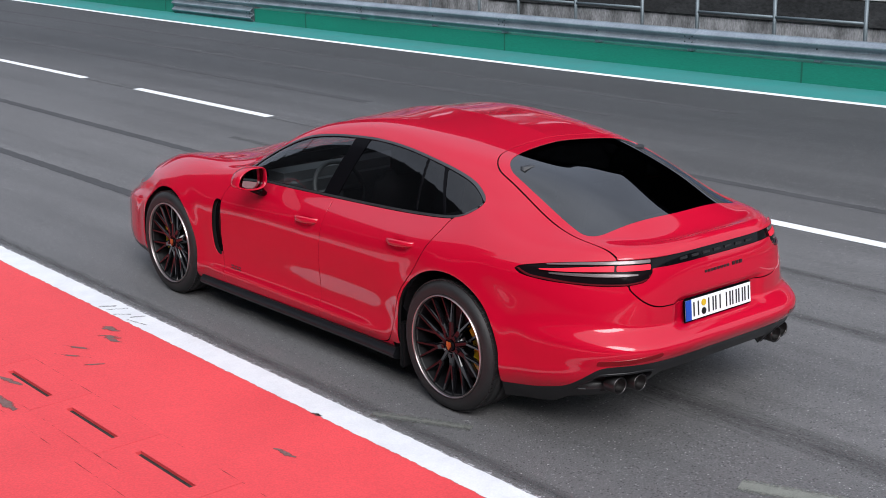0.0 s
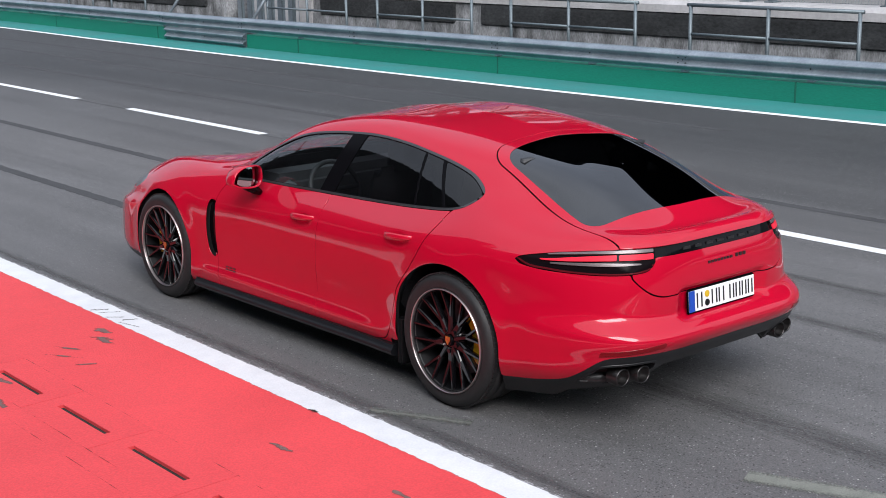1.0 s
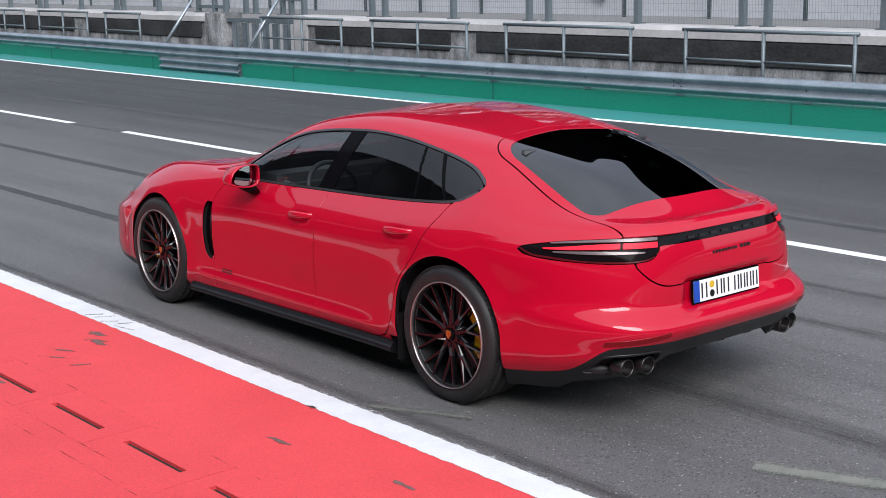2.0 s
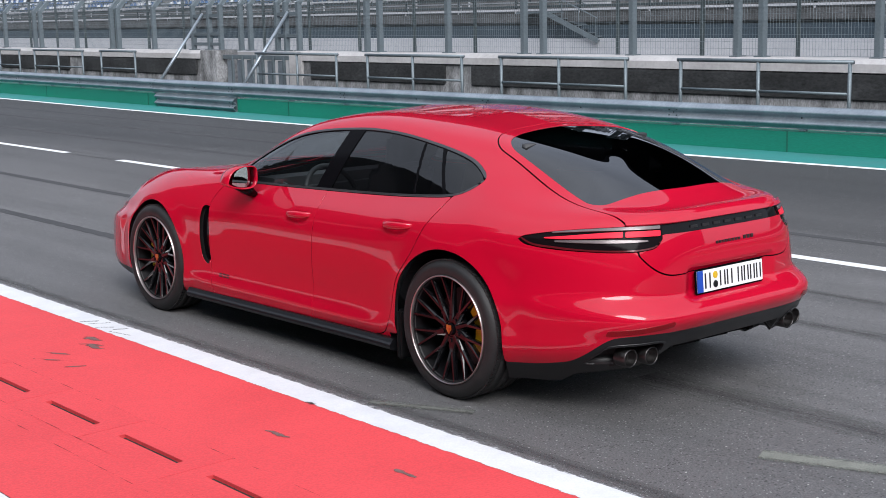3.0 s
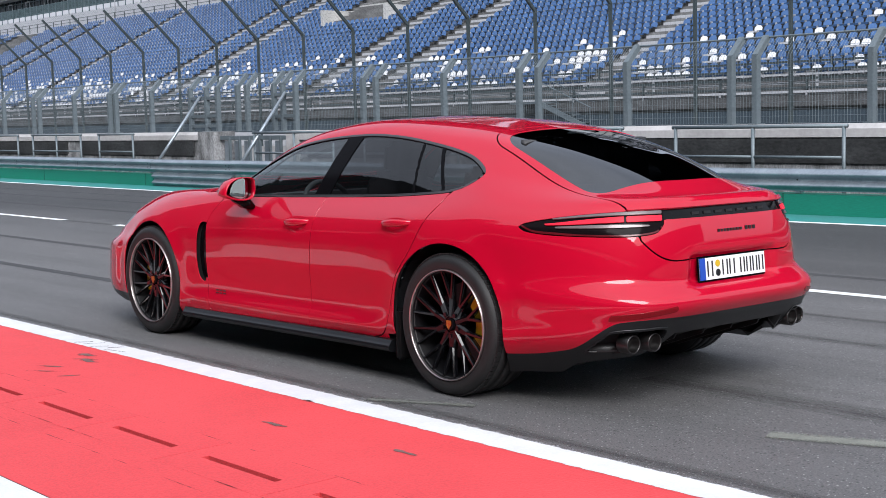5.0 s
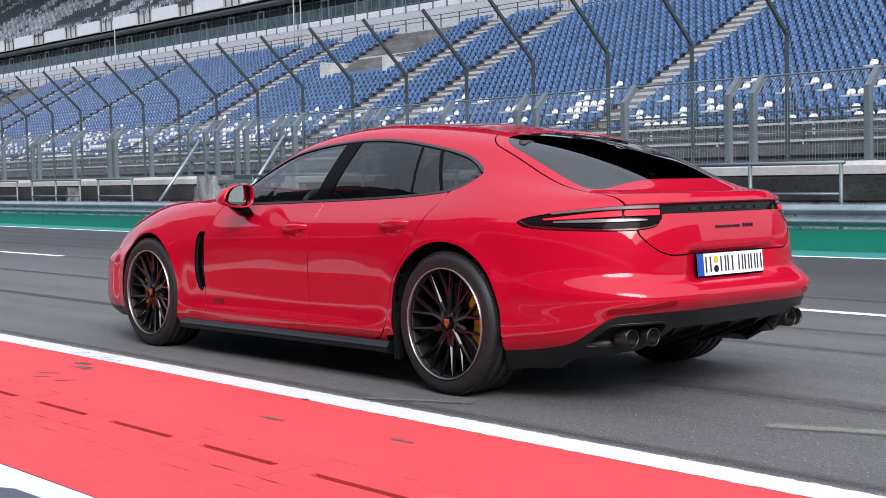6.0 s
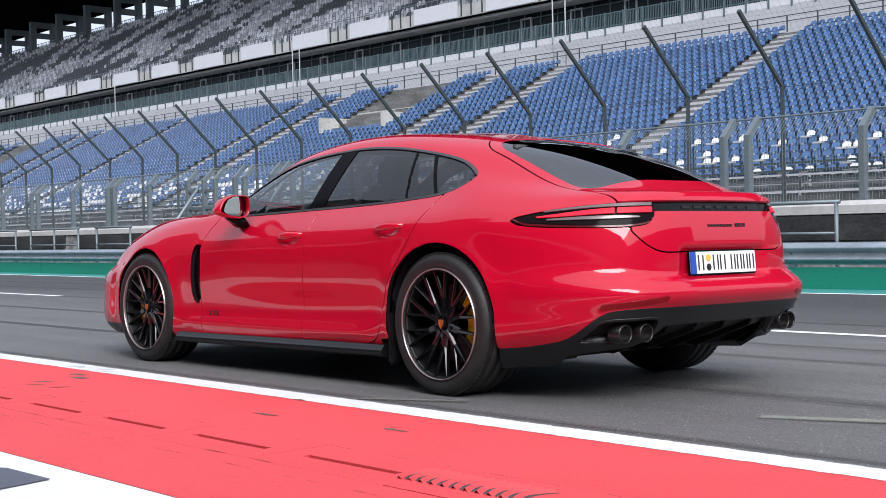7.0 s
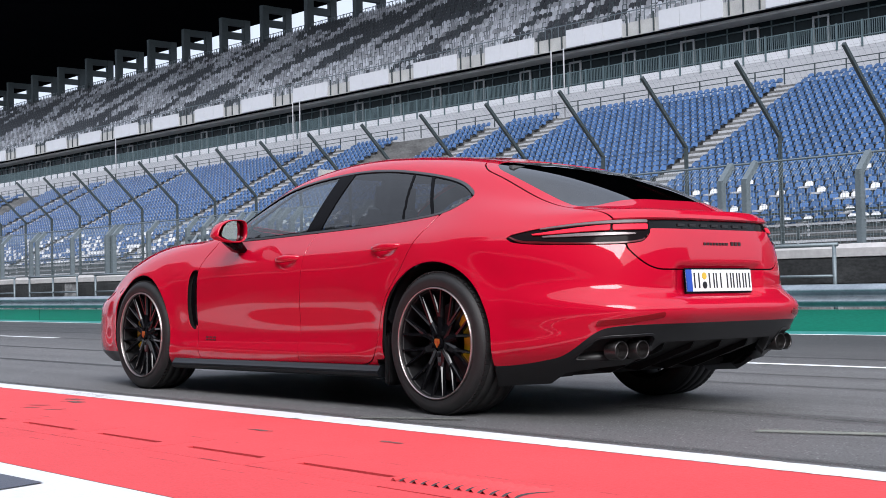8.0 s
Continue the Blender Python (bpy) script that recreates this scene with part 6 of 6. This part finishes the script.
# drain channel: red painted stones with a slot, over a trench
channel = new("drain_channel")
channel.location = (-2.42, 0, 0)
tagged(channel, "red painted drain channel with narrow dark slots", "drain", kind="structure")
SLOT, STEP = 0.54, 0.785
stone_me = None
gap_from, gap_to = 9.0, -9.0
for k in range(-14, 30):
    y0 = 0.345 + k * STEP
    if -2.1 < y0 < -1.4:
        gap_from, gap_to = min(gap_from, y0 - 0.373), max(gap_to, y0 - 0.373 + STEP)
        continue
    if stone_me is None:
        b = bmesh.new()
        e = (STEP - SLOT) / 2
        box(b, -0.183, -0.029, 0.002, STEP - 0.002, -0.03, 0.0045, 0.0)
        box(b, 0.007, 0.183, 0.002, STEP - 0.002, -0.03, 0.0045, 0.0)
        box(b, -0.029, 0.007, 0.002, e, -0.03, 0.0045, 0.0)
        box(b, -0.029, 0.007, STEP - e, STEP - 0.002, -0.03, 0.0045, 0.0)
        bmesh.ops.remove_doubles(b, verts=b.verts, dist=0.0001)
        st = part("stone", b, M["red_paint"], channel)
        stone_me = st.data
    else:
        st = new("stone", stone_me)
        st.parent = channel
    st.location = (0, y0 - 0.373, 0)
# broken dark joints on both sides of the channel
for x in (-2.2365, -2.6035, -2.72):
    strip("channel_joint", x - 0.012, x + 0.012, -14, 30, M["joint_dirt"], "broken dark joint beside the drain channel", lift=0.0062, cat="joint")
# gully grate with curved slots
grate = new("gully_grate")
grate.location = (-2.40, -1.85, 0.0)
tagged(grate, "red painted gully grate with curved slots", "drain grate")
b = bmesh.new()
box(b, -0.2, 0.163, gap_from + 1.85 + 0.002, gap_to + 1.85 - 0.002, -0.02, 0.006, 0.0)
part("grate_frame", b, M["red_paint"], grate)
# slots are flat dark strips on the closed plate, painted as shaded openings
for i in range(11):
    b = bmesh.new()
    y = -0.27 + i * 0.054
    prev = None
    for j in range(9):
        u = j / 8
        x = -0.09 + 0.17 * u
        yy = y + 0.035 * math.sin(math.pi * u)
        w = 0.011 * math.sin(math.pi * (0.15 + 0.7 * u))
        pr = [b.verts.new((x, yy - w, 0.0068)), b.verts.new((x, yy + w, 0.0068))]
        if prev:
            b.faces.new((prev[0], pr[0], pr[1], prev[1]))
        prev = pr
    part("slot", b, M["slot_shade"], grate)
    b = bmesh.new()
    prev = None
    for j in range(9):
        u = j / 8
        x = -0.095 + 0.18 * u
        yy = y + 0.027 + 0.035 * math.sin(math.pi * u)
        sec = [b.verts.new((x, yy - 0.013, 0.006)), b.verts.new((x, yy, 0.016)), b.verts.new((x, yy + 0.013, 0.006))]
        if prev:
            b.faces.new((prev[0], sec[0], sec[1], prev[1]))
            b.faces.new((prev[1], sec[1], sec[2], prev[2]))
        prev = sec
    part("rib", b, M["red_paint"], grate)

# ---- gate in the pit wall ----
gate = new("pit_wall_gate")
gate.location = (12.6, 22.8, -0.14)
tagged(gate, "grey steel gate closing a gap in the pit wall", "gate")
for y in (20.62, 21.06, 21.5, 21.94, 22.38, 22.82, 23.26):
    b = bmesh.new()
    box(b, -0.02, 0.02, y - 22.8 + 0.07, y - 22.8 + 0.3, 0.1, 1.02, 0.006)
    part("gate_leaf", b, M["galvanised"], gate)
    b = bmesh.new()
    box(b, -0.08, -0.02, y - 22.8 - 0.035, y - 22.8 + 0.035, 0.0, 1.12, 0.008)
    part("gate_stile", b, M["steel_post"], gate)
b = bmesh.new()
box(b, -0.06, 0.04, -2.2, 0.9, 1.04, 1.14, 0.008)
part("gate_head", b, M["steel_post"], gate)
for y0, y1, mt, lb in ((20.1, 20.6, "pale_ledge", "pale concrete pier beside the pit wall gate"), (23.72, 24.48, "stained_concrete", "stained concrete pier beside the pit wall gate")):
    b = bmesh.new()
    box(b, 12.37, 13.0, y0 + 0.004, y1 - 0.004, -0.16, 1.11, 0.01)
    tagged(part("gate_pier", b, M[mt]), lb, "pier", kind="structure")
for y in (24.9, 21.1):
    b = bmesh.new()
    beam(b, (12.75, y, 2.0), (11.26, y, 0.155), 0.075, round_=12)
    o = part("fence_strut", b, M["galvanised"], smooth=True)
    tagged(o, "slanting galvanised strut bracing the wall fence", "strut", "fence struts")
for y0, y1, z in ((20.75, 21.63, 1.95), (20.75, 21.63, 1.45), (24.14, 25.45, 1.95), (24.14, 25.45, 1.5), (24.14, 25.45, 1.25)):
    b = bmesh.new()
    box(b, 12.76, 12.84, y0, y1, z - 0.04, z + 0.04, 0.006)
    tagged(part("post_brace", b, M["steel_post"]), "short steel brace between fence posts", "brace", "post braces")

# ---- stand details ----
def bars_y(name, x, y0, y1, z0, z1, dy, w, material, label, rails=(), rail_w=0.05, kind="stuff", cat="railing"):
    V, F = [], []

    def blk(a0, a1, b0, b1, c0, c1):
        k = len(V)
        V.extend([(a0, b0, c0), (a1, b0, c0), (a1, b1, c0), (a0, b1, c0), (a0, b0, c1), (a1, b0, c1), (a1, b1, c1), (a0, b1, c1)])
        F.extend([(k, k + 3, k + 2, k + 1), (k + 4, k + 5, k + 6, k + 7), (k, k + 1, k + 5, k + 4), (k + 1, k + 2, k + 6, k + 5), (k + 2, k + 3, k + 7, k + 6), (k + 3, k, k + 4, k + 7)])
    n = int((y1 - y0) / dy)
    for i in range(n + 1):
        y = y0 + i * dy
        blk(x - w / 2, x + w / 2, y - w / 2, y + w / 2, z0, z1)
    for z in rails:
        blk(x - rail_w / 2, x + rail_w / 2, y0, y1, z - rail_w / 2, z + rail_w / 2)
    return tagged(mesh_ob(name, V, F, material), label, cat, kind=kind)


bars_y("balcony_railing", SX + 0.05, 10, 190, 13.18, 14.1, 0.13, 0.035, M["frame_grey"], "grey bar railing along the suite balcony", rails=(14.1, 13.3))
bars_y("balcony_posts", SX - 0.02, 10, 190, 12.7, 14.15, 1.52, 0.09, M["frame_grey"], "grey posts of the suite balcony railing")
bars_y("window_mullions", SX + 1.46, 10, 190, 13.08, 15.5, 1.55, 0.07, M["frame_grey"], "grey mullions of the suite window band", rails=(15.0, 13.12), rail_w=0.07, cat="window frame")
for i in range(38):
    y = 12.4 + i * 4.65
    e = new("suite_door")
    e.location = (SX + 1.44, y, 13.08)
    tagged(e, "pale framed glass door onto the suite balcony", "door", "suite doors")
    for nm, q in (("door_jamb", (-0.05, 0.05, 0, 0.12, 0, 2.0)), ("door_jamb", (-0.05, 0.05, 0.95, 1.07, 0, 2.0)), ("door_head", (-0.05, 0.05, 0.12, 0.95, 1.88, 2.0))):
        b = bmesh.new()
        box(b, *q)
        part(nm, b, M["door_frame"], e)
bars_y("walkway_railing", XB + 0.05, 10, 190, ZB, ZB + 1.05, 1.9, 0.06, M["dark_post"], "dark tube railing behind the lower terrace", rails=(ZB + 1.05, ZB + 0.75), rail_w=0.045)
for y in (54.3, 53.2, 83.15, 82.2, 113.0):
    b = bmesh.new()
    beam(b, (57.0, y, 11.0), (57.0, y, 15.45), 0.09, round_=10)
    tagged(part("stand_pole", b, M["pale_wall"], smooth=True), "slim white pole in front of the suites", "pole", "stand poles")
bars_y("upper_railing", UX + 0.2, 16, 230, UZ + 0.7, UZ + 1.5, 0.6, 0.04, M["steel_post"], "grey railing along the upper stand edge", rails=(UZ + 1.5,), rail_w=0.05)
bars_y("top_railing", UXB, 40, 230, UZB, UZB + 1.1, 0.5, 0.05, M["steel_post"], "grey railing behind the top row", rails=(UZB + 1.1,), rail_w=0.05)
# seat hoops of the upper terrace
V, F = [], []
for i in range(0, UN):
    for k in range(int(150 / 1.2)):
        y = 42 + k * 1.2 + (i % 2) * 0.6
        x, z = UX + 0.72 + i * UD, UZ + 0.2 + i * UH
        for (a0, b0, a1, b1) in ((0, 0.3, 0, 0.95), (0, 0.95, 0.32, 0.95), (0.32, 0.95, 0.32, 0.3)):
            k0 = len(V)
            w = 0.022
            if a0 == a1:
                V += [(x, y + a0 - w, z + b0), (x, y + a0 + w, z + b0), (x, y + a1 + w, z + b1), (x, y + a1 - w, z + b1)]
            else:
                V += [(x, y + a0, z + b0 - w), (x, y + a1, z + b0 - w), (x, y + a1, z + b0 + w), (x, y + a0, z + b0 + w)]
            F.append((k0, k0 + 1, k0 + 2, k0 + 3))
tagged(mesh_ob("crush_rails", V, F, M["dark_post"]), "rows of dark tube hoops between the upper seats", "crush rail", kind="stuff")

# stairway opening in the lower terrace
vx, vz = X0 + 16.5 * ROW_D, Z0 + 16.5 * ROW_H
opening = new("terrace_entrance")
opening.location = (vx, 62.4, vz - 0.3)
tagged(opening, "pale concrete stairway entrance in the lower terrace", "entrance", kind="structure")
# the doorway is a solid near-black block standing for its shaded depth
for nm, q, mt in (("side_wall", (0, 4.6, 0, 0.25, 0, 1.4), "concrete"), ("side_wall", (0, 6.2, 6.8, 7.05, 0, 1.5), "concrete"), ("back_wall", (3.2, 3.5, 0.25, 6.8, 0, 1.9), "concrete"), ("opening", (2.9, 3.15, 0.6, 2.3, 0.3, 1.8), "shade_black"), ("side_window", (2.9, 3.15, 4.6, 5.6, 0.7, 1.5), "suite_glass")):
    b = bmesh.new()
    box(b, *q)
    part(nm, b, M[mt], opening)

# steel stairs at the foot of the stand
stair = new("steel_stair")
stair.location = (38.2, 34.2, 0.05)
tagged(stair, "grey steel stair at the foot of the stand", "stair")
for x in (-0.45, 0.45):
    b = bmesh.new()
    beam(b, (x, 0.0, 0.5), (x, 3.2, 1.75), 0.05, 0.22)
    part("stringer", b, M["steel_post"], stair)
    b = bmesh.new()
    beam(b, (x, 0.0, 1.45), (x, 3.2, 2.7), 0.05, round_=8)
    part("handrail", b, M["steel_post"], stair)
    for y in (0.1, 1.1, 2.1, 3.1):
        b = bmesh.new()
        beam(b, (x, y, 0.5 + 0.39 * y), (x, y, 1.45 + 0.39 * y), 0.045, round_=8)
        part("baluster", b, M["steel_post"], stair)
for i in range(8):
    b = bmesh.new()
    box(b, -0.43, 0.43, 0.1 + i * 0.4, 0.38 + i * 0.4, 0.5 + i * 0.156, 0.53 + i * 0.156)
    part("tread", b, M["steel_post"], stair)
b = bmesh.new()
box(b, -0.45, 0.45, 3.2, 5.0, 1.7, 1.78)
part("landing", b, M["steel_post"], stair)

# ---- unseen walls added behind the camera, shaping light and reflections ----
pit = new("pit_building")
pit.location = (-14.0, 20, 0)
tagged(pit, "unseen dark pit building with garage doors, added for the car's reflections", "building", kind="structure")
# the taller wall is added to set the dark edge mirrored in the side glass
for nm, q, mt in (("wall", (-2.5, 0, -60, -8, 0, 12.5), "dark_facade"), ("tower_wall", (-2.5, 0.2, -7.996, 110, 0, 17.3), "dark_facade"), ("canopy", (0.2, 1.6, -60, 22, 4.0, 4.6), "white_panel")):
    b = bmesh.new()
    box(b, *q)
    part(nm, b, M[mt], pit)
door_me = None
for i in range(10):
    if door_me is None:
        b = bmesh.new()
        box(b, 0.002, 0.26, 0, 4.4, 0.05, 3.3, 0.01)
        o = part("garage_door", b, M["grey_wall"], pit)
        door_me = o.data
    else:
        o = new("garage_door", door_me)
        o.parent = pit
    o.location = (0, -49 + 5.9 * i, 0)
# added out of view: keeps bright sky out of the tail's reflections
b = bmesh.new()
box(b, -16.5, 45, -44, -40, 0, 12.0)
tagged(part("end_building", b, M["dark_facade"]), "unseen plain dark wall added at the lane's end to block mirrored sky", "building", kind="structure")
